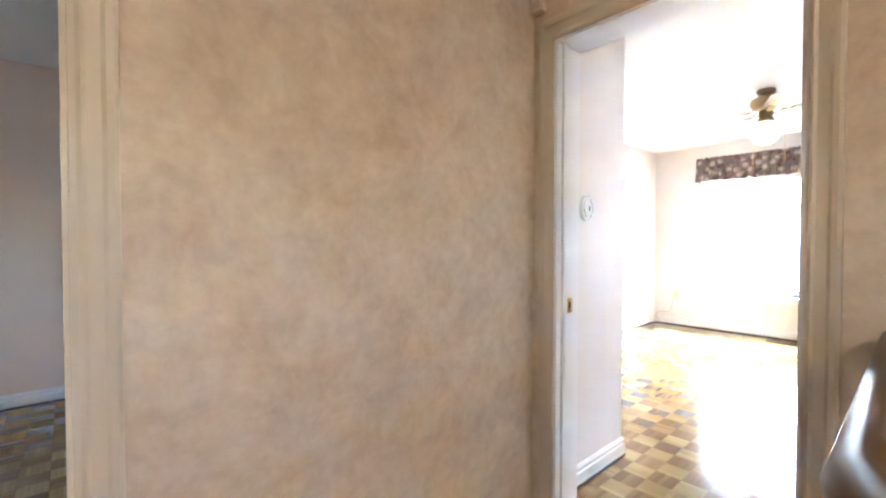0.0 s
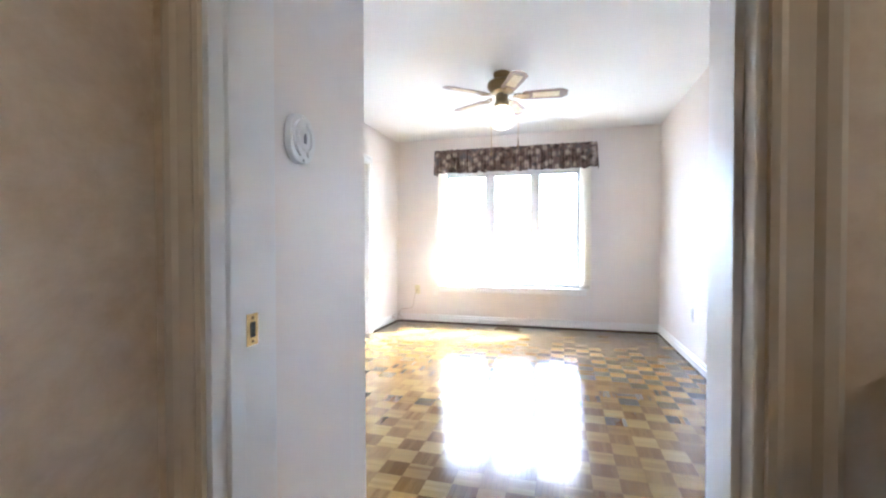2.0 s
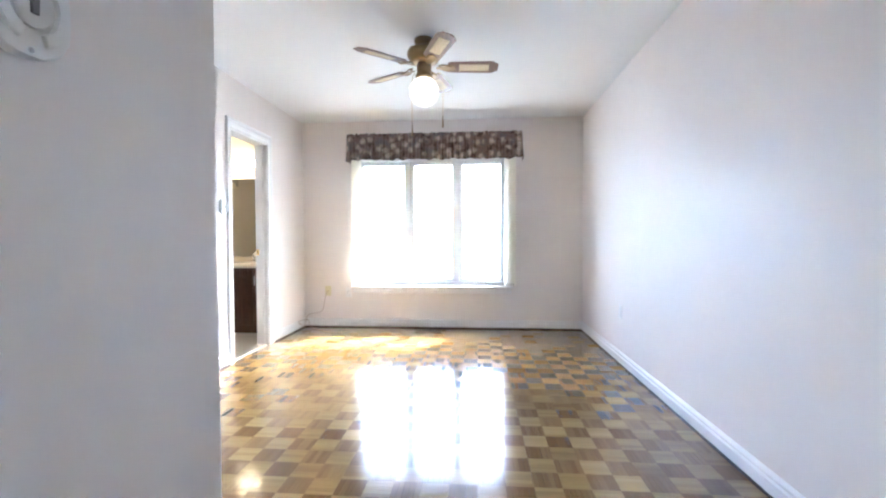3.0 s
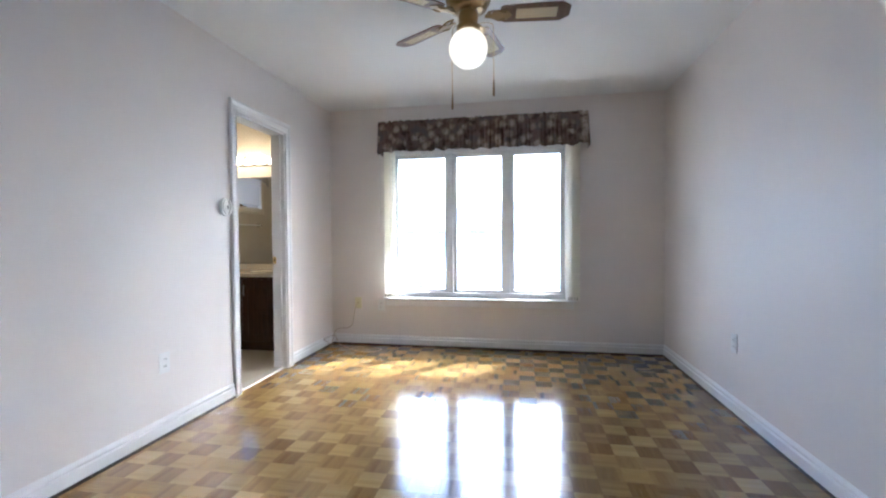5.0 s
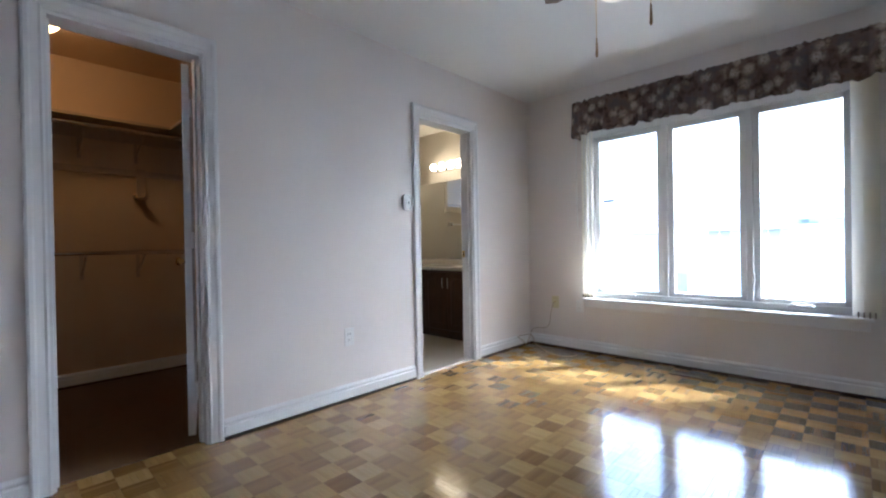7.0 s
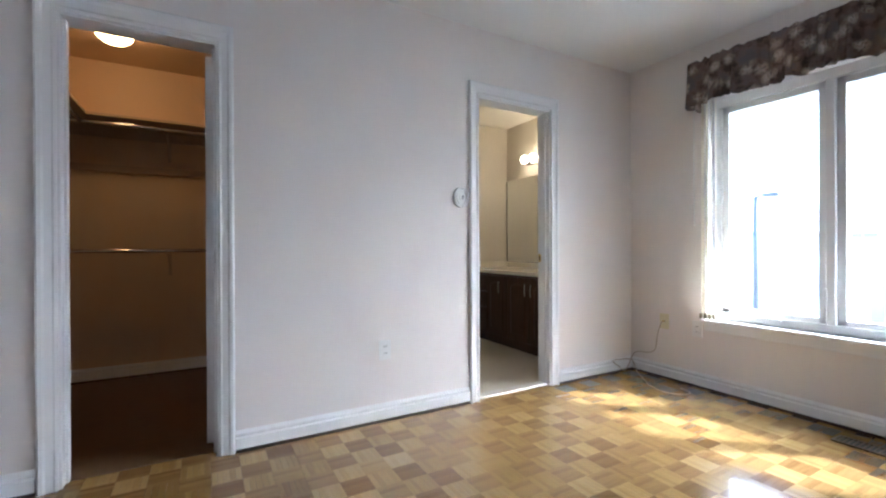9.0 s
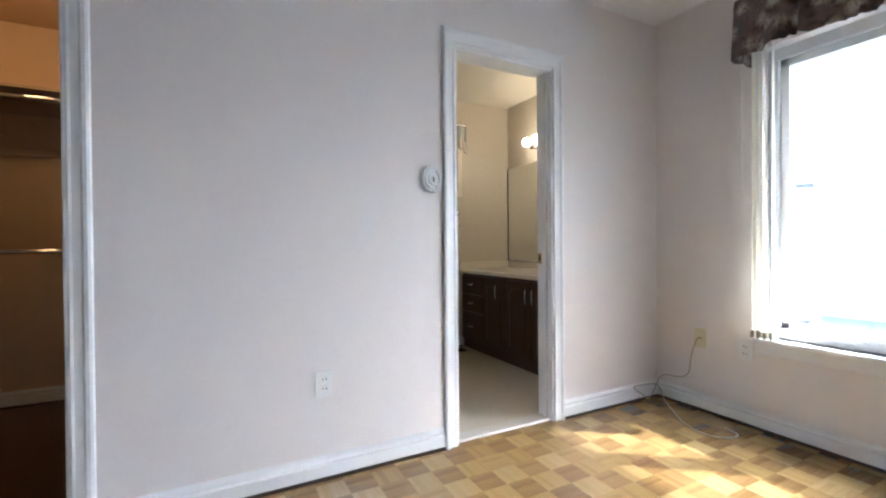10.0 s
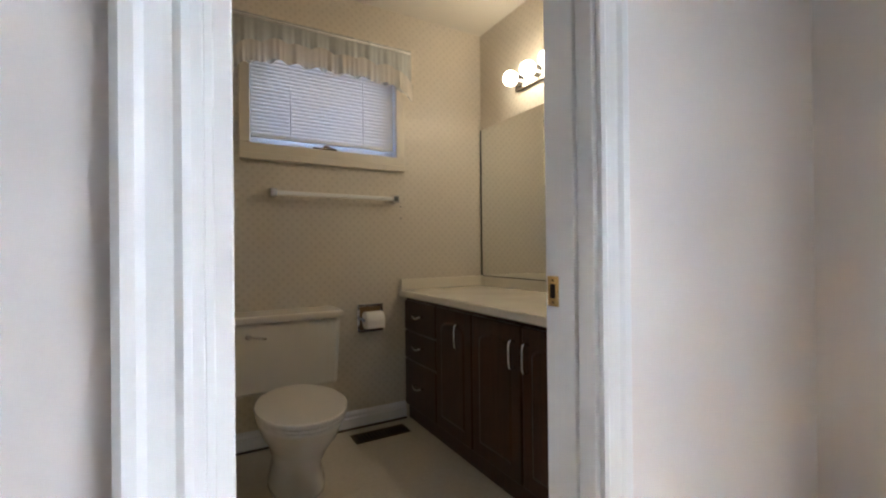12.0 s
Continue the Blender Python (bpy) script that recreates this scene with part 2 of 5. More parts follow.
def tube(bm, points, r, n=8):
    pts = [Vector(p) for p in points]
    rings = []
    up = Vector((0.13, 0.21, 0.97))
    for i, p in enumerate(pts):
        d = (pts[min(i + 1, len(pts) - 1)] - pts[max(i - 1, 0)]).normalized()
        s = d.cross(up).normalized() if abs(d.dot(up)) < 0.98 else d.cross(Vector((1, 0, 0))).normalized()
        u = s.cross(d)
        rings.append([bm.verts.new(p + r * (math.cos(2 * math.pi * k / n) * s + math.sin(2 * math.pi * k / n) * u)) for k in range(n)])
    for a, b in zip(rings, rings[1:]):
        for i in range(n):
            bm.faces.new((a[i], a[(i + 1) % n], b[(i + 1) % n], b[i])).smooth = True
    bm.faces.new(rings[0])
    bm.faces.new(rings[-1])
    bmesh.ops.recalc_face_normals(bm, faces=bm.faces[:])


def prism(bm, outline, z0, z1, bevel=0.0):
    """A flat outline of (x, y) raised from z0 to z1."""
    low = [bm.verts.new((x, y, z0)) for x, y in outline]
    high = [bm.verts.new((x, y, z1)) for x, y in outline]
    n = len(outline)
    faces = [bm.faces.new(low[::-1]), bm.faces.new(high)]
    for i in range(n):
        faces.append(bm.faces.new((low[i], low[(i + 1) % n], high[(i + 1) % n], high[i])))
    if bevel:
        bmesh.ops.bevel(bm, geom=list({e for f in faces[:2] for e in f.edges}), offset=bevel, segments=2, profile=0.5, affect="EDGES")
    bmesh.ops.recalc_face_normals(bm, faces=bm.faces[:])


def part(name, bm, material, parent=None, label=""):
    mesh = bpy.data.meshes.new(name)
    bm.to_mesh(mesh)
    bm.free()
    mesh.materials.append(material)
    ob = new(name, mesh)
    if parent:
        ob.parent = parent
        ob.matrix_parent_inverse = parent.matrix_basis.inverted()
    if label:
        ob["label"] = label
    return ob


def boxes(name, rows, material, parent=None, label="", bevel=0.0):
    bm = bmesh.new()
    for r in rows:
        box(bm, *r, bevel=bevel)
    return part(name, bm, material, parent, label)


def thing(name, at, label, category, group="", kind=""):
    ob = new(name)
    ob.matrix_basis = Matrix.Translation(at)
    ob.empty_display_size = 0.1
    return tagged(ob, label, category, group, kind)


def structure(ob, label, category):
    return tagged(ob, label, category, "", "structure")


def wall(name, along, p0, p1, u0, u1, top, holes, mats, label, base=0.0):
    """A wall of thickness p0..p1 that runs u0..u1 along x or y. holes: (u0, u1, z0, z1). mats: (inside, face towards p0, face towards p1)."""
    bm = bmesh.new()
    cuts = sorted({u0, u1, *(h[0] for h in holes), *(h[1] for h in holes)})
    for a, b in zip(cuts, cuts[1:]):
        z = base
        for h in sorted(holes, key=lambda h: h[2]):
            if h[0] <= a and h[1] >= b:
                if h[2] > z:
                    box(bm, *((a, p0, z, b, p1, h[2]) if along == "x" else (p0, a, z, p1, b, h[2])))
                z = h[3]
        if z < top:
            box(bm, *((a, p0, z, b, p1, top) if along == "x" else (p0, a, z, p1, b, top)))
    axis = 1 if along == "x" else 0
    bm.normal_update()
    for f in bm.faces:
        f.material_index = 1 if f.normal[axis] < -0.5 else 2 if f.normal[axis] > 0.5 else 0
    ob = part(name, bm, mats[0])
    ob.data.materials.append(mats[1])
    ob.data.materials.append(mats[2])
    return structure(ob, label, "wall")


CASING = ((0.0, 0.0), (0.0, 0.011), (0.008, 0.014), (0.016, 0.010), (0.024, 0.011), (0.040, 0.014), (0.048, 0.020), (0.060, 0.022), (0.068, 0.017), (0.070, 0.0))
SKIRT = ((0.0, 0.016), (0.015, 0.016), (0.015, 0.068), (0.008, 0.073), (0.007, 0.078), (0.012, 0.083), (0.012, 0.092), (0.006, 0.101), (0.003, 0.106), (0.0, 0.106))


def casing(name, parent, plane, face, out, u0, u1, h, legs=(1, 1), mat=None):
    """Moulded trim round an opening, on the plane x or y = face, standing out towards out."""
    for k, piece in enumerate(("left", "head", "right")):
        if (k == 0 and not legs[0]) or (k == 2 and not legs[1]):
            continue
        bm = bmesh.new()
        ends = []
        for e in (0, 1):
            ring = []
            for w, d in CASING:
                spots = [(u0 - w, 0.0), (u0 - w, h + w * 1.22), (u1 + w, h + w * 1.22), (u1 + w, 0.0)]
                u, z = spots[k + e]
                ring.append(bm.verts.new((face + out * d, u, z) if plane == "x" else (u, face + out * d, z)))
            ends.append(ring)
        n = len(CASING)
        for i in range(n - 1):
            bm.faces.new((ends[0][i], ends[0][i + 1], ends[1][i + 1], ends[1][i]))
        bm.faces.new(ends[0])
        bm.faces.new(ends[1])
        bmesh.ops.recalc_face_normals(bm, faces=bm.faces[:])
        part(name, bm, mat or TRIM, parent)


def jamb(parent, plane, p0, p1, u0, u1, h, stop, mat=None):
    """Lining of an opening with its door stop."""
    t = 0.018
    for a, b in ((u0, u0 + t), (u1 - t, u1)):
        boxes("jamb", [(p0, a, 0, p1, b, h) if plane == "x" else (a, p0, 0, b, p1, h)], mat or TRIM, parent, bevel=0.0015)
    boxes("head_jamb", [(p0, u0 + t, h - t, p1, u1 - t, h) if plane == "x" else (u0 + t, p0, h - t, u1 - t, p1, h)], mat or TRIM, parent)
    s0, s1 = stop, stop + 0.035
    for a, b in ((u0 + t, u0 + t + 0.011), (u1 - t - 0.011, u1 - t)):
        boxes("door_stop", [(s0, a, 0, s1, b, h - t) if plane == "x" else (a, s0, 0, b, s1, h - t)], mat or TRIM, parent, bevel=0.002)


def skirting(name, start, end, inward):
    """A moulded baseboard with a dark strip under it; inward is the unit vector into the room."""
    a, b, w = Vector(start), Vector(end), Vector(inward)
    for what, profile, mat, label in (("baseboard", SKIRT, TRIM, "white moulded wooden baseboard along the wall"),
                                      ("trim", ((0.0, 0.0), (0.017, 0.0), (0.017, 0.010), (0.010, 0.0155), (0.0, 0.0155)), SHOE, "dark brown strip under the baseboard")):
        bm = bmesh.new()
        ends = [[bm.verts.new((p.x + w.x * d, p.y + w.y * d, z)) for d, z in profile] for p in (a, b)]
        n = len(profile)
        for i in range(n):
            bm.faces.new((ends[0][i], ends[0][(i + 1) % n], ends[1][(i + 1) % n], ends[1][i]))
        bm.faces.new(ends[0])
        bm.faces.new(ends[1])
        bmesh.ops.recalc_face_normals(bm, faces=bm.faces[:])
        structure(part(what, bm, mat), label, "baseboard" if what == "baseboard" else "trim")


# ---- plan, metres ----
TOP = 2.44
XW, YN, YS = 7.28, 3.04, -0.24          # window wall, closet and bath wall, south wall
XD0, XD1 = 2.365, 2.53                  # wall with the bedroom door
XR, YV = 3.15, 1.51                     # outer corner of the entry recess
DOOR_H = 2.005
BD = (0.613, 1.422)                     # bedroom door opening, y
CD = (3.656, 4.258)                     # closet opening, x
TD = (5.756, 6.397)                     # bath opening, x
BATH_X, BATH_Y, BATH_X0 = 7.41, 4.87, 5.15
CL_X0, CL_X1, CL_Y = 2.98, 5.03, 4.82
WIN = (0.60, 2.41, 0.50, 2.03)          # window opening y0, y1, z0, z1

# floors
structure(boxes("floor", [(-1.5, -1.6, -0.20, 7.53, 4.95, -0.012)], SHOE), "dark subfloor under the parquet", "floor")
structure(boxes("floor_bath", [(BATH_X0, YN + 0.08, -0.011, BATH_X, BATH_Y, 0.004)], BATHFLOOR), "cream speckled vinyl bathroom floor", "floor")
structure(boxes("floor_closet", [(CL_X0, YN + 0.06, -0.011, CL_X1, CL_Y, 0.001)], wood("closet_floor_wood", (0.05, 0.025, 0.012), (0.12, 0.06, 0.028), 0.4, (4, 30, 30))), "dark brown wooden closet floor", "floor")

# ceilings
structure(boxes("ceiling", [(XD1 - 0.06, YS - 0.1, TOP, XW + 0.02, YN + 0.05, TOP + 0.12)], CEIL), "white painted bedroom ceiling", "ceiling")
structure(boxes("ceiling_bath", [(BATH_X0 - 0.05, YN + 0.06, TOP, BATH_X + 0.05, BATH_Y + 0.05, TOP + 0.12)], BATHPAINT), "cream painted bathroom ceiling", "ceiling")
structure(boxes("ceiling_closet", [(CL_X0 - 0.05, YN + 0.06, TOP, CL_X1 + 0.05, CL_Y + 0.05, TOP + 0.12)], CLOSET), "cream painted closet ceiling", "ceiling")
structure(boxes("ceiling_hall", [(-1.5, -1.6, TOP, XD0 + 0.05, 5.0, TOP + 0.12)], CEIL), "white painted hall ceiling", "ceiling")

structure(boxes("ceiling_spare", [(XD0 + 0.05, YN + 0.05, TOP, CL_X0 - 0.05, 5.0, TOP + 0.12)], CEIL), "white ceiling of the room across the hall", "ceiling")

# walls
wall("wall_east", "y", XW, 7.53, YS - 0.12, YN + 0.12, TOP, [WIN], (TRIM, WALL, SIDING), "blush painted wall round the wide window")
wall("wall_south", "x", YS - 0.12, YS, XD1, XW, TOP, [], (WALL, SIDING, WALL), "blush painted plain bedroom wall")
wall("wall_north", "x", YN, YN + 0.12, XR - 0.12, 7.53, TOP, [(*CD, 0, DOOR_H), (*TD, 0, DOOR_H)], (TRIM, WALL, BATHPAPER), "blush painted wall with closet and bathroom doorways")
wall("wall_return", "y", XR - 0.12, XR, YV, YN, TOP, [], (WALL, CLOSET, WALL), "blush painted return wall of the entry")
wall("wall_entry", "x", YV, YV + 0.12, XD1, XR - 0.12, TOP, [], (WALL, WALL, OTHER), "blush painted wall beside the bedroom doorway")
wall("wall_west", "y", XD0, XD1, -1.6, YV + 0.13, TOP, [(*BD, 0, DOOR_H)], (TRIM, HALLPAPER, WALL), "wall with mottled beige wallpaper round the bedroom doorway")
wall("wall_hall", "x", YV + 0.01, YV + 0.13, -1.5, XD0, TOP, [(0.07, 0.893, 0, DOOR_H)], (TRIM, HALLPAPER, OTHER), "hall wall with mottled beige wallpaper")
# Both walls stay out of view; their openings are added to let daylight in.
wall("wall_hall_south", "x", -1.72, -1.6, -1.5, XD1, TOP, [(0.45, 0.75, 1.4, 1.8)], (HALLPAPER, SIDING, HALLPAPER), "unseen hall wall with beige wallpaper and an added light opening", base=-3.0)
wall("wall_hall_west", "y", -1.62, -1.5, -1.72, 5.0, TOP, [(3.0, 3.35, 1.2, 1.65)], (TRIM, SIDING, HALLPAPER), "unseen end wall with beige wallpaper and an added light opening", base=-3.0)
wall("wall_spare_far", "x", 4.64, 4.76, -1.5, 2.98, TOP, [], (OTHER, OTHER, SIDING), "peach painted wall of the room across the hall")
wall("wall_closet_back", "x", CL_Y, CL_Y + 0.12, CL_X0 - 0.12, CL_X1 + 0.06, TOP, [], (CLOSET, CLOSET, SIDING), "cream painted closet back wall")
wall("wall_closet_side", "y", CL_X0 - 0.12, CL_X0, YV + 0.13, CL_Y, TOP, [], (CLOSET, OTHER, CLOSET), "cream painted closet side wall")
wall("wall_closet_bath", "y", CL_X1, BATH_X0, YN + 0.12, BATH_Y, TOP, [], (CLOSET, CLOSET, BATHPAPER), "partition between closet and bathroom")
wall("wall_bath_back", "x", BATH_Y, BATH_Y + 0.15, CL_X1 + 0.06, BATH_X + 0.12, TOP, [(5.99, 6.79, 1.565, 2.12)], (TRIM, BATHPAPER, SIDING), "bathroom wall with small beige lattice wallpaper")
wall("wall_bath_east", "y", BATH_X, BATH_X + 0.12, YN + 0.12, BATH_Y, TOP, [], (BATHPAPER, BATHPAPER, SIDING), "bathroom wall with beige wallpaper behind the mirror")

# trim round the openings
door_1 = structure(thing("door_1", (XD0, BD[0], 0), "", ""), "moulded door frame, beige towards the hall and white inside", "door frame")
casing("casing", door_1, "x", XD0, -1, BD[0] + 0.006, BD[1] - 0.006, DOOR_H - 0.006, mat=HALLTRIM)
casing("casing", door_1, "x", XD1, 1, BD[0] + 0.006, BD[1] - 0.006, DOOR_H - 0.006, (1, 0))
jamb(door_1, "x", XD0 - 0.001, XD1 + 0.001, BD[0], BD[1], DOOR_H, XD0 + 0.03)
door_2 = structure(thing("door_2", (CD[0], YN, 0), "", ""), "white moulded closet door frame", "door frame")
casing("casing", door_2, "y", YN, -1, CD[0] + 0.004, CD[1] - 0.004, DOOR_H - 0.004)
jamb(door_2, "y", YN - 0.001, YN + 0.121, CD[0] - 0.002, CD[1] + 0.002, DOOR_H, YN + 0.045)
door_3 = structure(thing("door_3", (TD[0], YN, 0), "", ""), "white moulded bathroom door frame", "door frame")
casing("casing", door_3, "y", YN, -1, TD[0] + 0.004, TD[1] - 0.004, DOOR_H - 0.004)
jamb(door_3, "y", YN - 0.001, YN + 0.121, TD[0] - 0.002, TD[1] + 0.002, DOOR_H, YN + 0.035)
boxes("threshold", [(TD[0] + 0.016, YN + 0.02, -0.01, TD[1] - 0.016, YN + 0.10, 0.012)], plain("worn_threshold_metal", (0.66, 0.63, 0.57), 0.42, 0.5), door_3, "worn metal threshold strip", bevel=0.003)
door_4 = structure(thing("door_4", (0.07, YV, 0), "", ""), "beige moulded door frame of the room across the hall", "door frame")
casing("casing", door_4, "y", YV + 0.01, -1, 0.076, 0.887, DOOR_H, mat=HALLTRIM)
jamb(door_4, "y", YV + 0.009, YV + 0.131, 0.07, 0.893, DOOR_H, YV + 0.05, HALLTRIM)


def strike_plate(name, parent, at, axis, out, wide=0.026):
    """A latch plate on a jamb that faces along axis."""
    x, y, z = at
    h = 0.030
    rows = {"y": (x - wide / 2, min(y, y + out * 0.002), z - h, x + wide / 2, max(y, y + out * 0.002), z + h),
            "x": (min(x, x + out * 0.002), y - wide / 2, z - h, max(x, x + out * 0.002), y + wide / 2, z + h)}[axis]
    plate = boxes(name, [rows], BRASS, parent, "brass strike plate", bevel=0.0006)
    q = 0.0032
    slot = {"y": (x - 0.006, min(y, y + out * q), z - 0.014, x + 0.006, max(y, y + out * q), z + 0.014),
            "x": (min(x, x + out * q), y - 0.006, z - 0.014, max(x, x + out * q), y + 0.006, z + 0.014)}[axis]
    boxes("latch_hole", [slot], SLOT, plate)
    for s in (-0.022, 0.022):
        bm = bmesh.new()
        lathe(bm, [(0.004, 0.0), (0.003, out * 0.0032)], (x, y, z + s), axis, 10)
        part("screw", bm, OLDBRASS, plate)


strike_plate("strike_plate", door_1, (2.460, BD[1] - 0.018, 0.914), "y", -1, 0.030)
strike_plate("strike_plate", door_3, (TD[1] - 0.016, YN + 0.100, 0.925), "x", -1, 0.030)

# baseboards
for a, b, w in (((XW, YS, 0), (XW, YN, 0), (-1, 0, 0)), ((XD1, YS, 0), (XW, YS, 0), (0, 1, 0)),
                ((TD[1] + 0.068, YN, 0), (XW, YN, 0), (0, -1, 0)), ((CD[1] + 0.068, YN, 0), (TD[0] - 0.068, YN, 0), (0, -1, 0)),
                ((XR, YN, 0), (CD[0] - 0.068, YN, 0), (0, -1, 0)), ((XR, YV, 0), (XR, YN, 0), (1, 0, 0)), ((XD1, YV, 0), (XR + 0.014, YV, 0), (0, -1, 0)),
                ((CL_X0, CL_Y, 0), (CL_X1, CL_Y, 0), (0, -1, 0)), ((CL_X0, YN + 0.12, 0), (CL_X0, CL_Y, 0), (1, 0, 0)), ((CL_X1, YN + 0.12, 0), (CL_X1, CL_Y, 0), (-1, 0, 0)),
                ((BATH_X0, BATH_Y, 0), (6.84, BATH_Y, 0), (0, -1, 0)), ((-1.5, 4.64, 0), (2.86, 4.64, 0), (0, -1, 0))):
    skirting("baseboard", a, b, w)


# ---- bedroom ----
def build_window():
    y0, y1, z0, z1 = WIN
    win = structure(thing("window_1", (XW, (y0 + y1) / 2, z0), "", ""), "wide white three-pane casement window", "window")
    xf, xb = 7.345, 7.43
    f = 0.05
    boxes("window_frame", [(xf, y0, z0, xb, y1, z0 + f), (xf, y0, z1 - 0.06, xb, y1, z1), (xf, y0, z0 + f, xb, y0 + 0.045, z1 - 0.06), (xf, y1 - 0.045, z0 + f, xb, y1, z1 - 0.06)], VINYL, win, bevel=0.004)
    edges = [0.645, 1.193, 1.768, 2.365]
    for i, (a, b) in enumerate(zip(edges, edges[1:])):
        if i:
            boxes("mullion", [(xf - 0.006, a - 0.022, z0 + f, xb, a + 0.022, z1 - 0.06)], VINYL, win, bevel=0.004)
        lo, hi = a + (0.022 if i else 0), b - (0.022 if i < 2 else 0)
        s = 0.042
        sash = boxes("sash", [(xf + 0.02, lo, z0 + f, xb - 0.01, hi, z0 + f + s - 0.01), (xf + 0.02, lo, z1 - 0.06 - s, xb - 0.01, hi, z1 - 0.06),
                              (xf + 0.02, lo, z0 + f, xb - 0.01, lo + s, z1 - 0.06), (xf + 0.02, hi - s, z0 + f, xb - 0.01, hi, z1 - 0.06)], VINYL, win, bevel=0.003)
        pane = boxes("pane", [(7.384, lo + s - 0.004, z0 + f + s - 0.014, 7.388, hi - s + 0.004, z1 - 0.06 - s + 0.004)], GLASS, win)
        pane.visible_shadow = False
        if i != 1:
            mid = (lo + hi) / 2
            crank = boxes("crank", [(xf - 0.018, mid - 0.07, z0 + 0.030, xf + 0.004, mid + 0.07, z0 + 0.052)], PLASTIC, win, "white folding crank handle", bevel=0.006)
            bm = bmesh.new()
            tube(bm, smooth_line([(xf - 0.012, mid - 0.05, z0 + 0.052), (xf - 0.02, mid, z0 + 0.066), (xf - 0.022, mid + 0.06, z0 + 0.050)], 5), 0.006)
            part("crank_arm", bm, PLASTIC, crank)
            for zz in (0.22,):
                boxes("sash_lock", [(xf - 0.014, (lo if i == 2 else hi) - 0.008, z0 + zz - 0.04, xf + 0.004, (lo if i == 2 else hi) + 0.008, z0 + zz + 0.04)], PLASTIC, win, bevel=0.004)
    # stool and apron
    boxes("window_sill", [(XW - 0.045, y0 - 0.045, z0 - 0.022, xf, y1 + 0.01, z0), (XW - 0.045, y1 + 0.01, z0 - 0.022, XW - 0.001, y1 + 0.045, z0)], TRIM, win, bevel=0.005)
    boxes("apron", [(XW - 0.016, y0 - 0.030, z0 - 0.085, XW - 0.001, y1 + 0.030, z0 - 0.0225)], TRIM, win, bevel=0.004)
    boxes("casing", [(XW - 0.014, y0 - 0.028, z0 + 0.001, XW - 0.001, y0, z1), (XW - 0.014, y1, z0 + 0.001, XW - 0.001, y1 + 0.028, z1)], TRIM, win, bevel=0.004)


build_window()


def build_blind(ya, yb):
    """Vertical blind slats drawn together at one side of the window."""
    blind = thing("vertical_blind", (7.20, (ya + yb) / 2, 2.10), "ivory vertical blind slats stacked beside the window", "blind", "blinds at the window")
    n = 4
    for i in range(n):
        y = ya + (yb - ya) * i / (n - 1)
        bm = bmesh.new()
        lean = radians(random.uniform(48, 62))
        for s in range(7):
            t0 = s / 6 - 0.5
            dx, dy = math.sin(lean) * 0.085 * t0, math.cos(lean) * 0.085 * t0
            bow = 0.006 * (1 - 4 * t0 * t0)
            bm.verts.new((7.195 + dx, y + dy + bow, 0.515))
            bm.verts.new((7.195 + dx, y + dy + bow, 2.12))
        bm.verts.ensure_lookup_table()
        for s in range(6):
            bm.faces.new([bm.verts[k] for k in (2 * s, 2 * s + 2, 2 * s + 3, 2 * s + 1)]).smooth = True
        slat = part("slat", bm, BLIND, blind)
        boxes("weight", [(7.16, y - 0.004, 0.513, 7.23, y + 0.004, 0.548)], plain("blind_weight_taupe", (0.30, 0.26, 0.20), 0.6) if i == 0 else bpy.data.materials["blind_weight_taupe"], slat, "", 0.001)


build_blind(2.318, 2.408)
build_blind(0.550, 0.625)
rail = thing("blind_rail", (7.2, 1.5, 2.13), "white blind head rail hidden under the valance", "curtain rail")
boxes("track", [(7.17, 0.52, 2.122, 7.22, 2.44, 2.16)], PLASTIC, rail, bevel=0.003)
for yy in (0.7, 1.5, 2.3):
    boxes("bracket", [(7.21, yy - 0.015, 2.13, XW, yy + 0.015, 2.17)], PLASTIC, rail)
bm = bmesh.new()
tube(bm, [(7.19, 2.462, 2.13), (7.19, 2.465, 1.6), (7.192, 2.463, 1.15)], 0.004)
part("cord", bm, PLASTIC, rail, "thin pull cord")


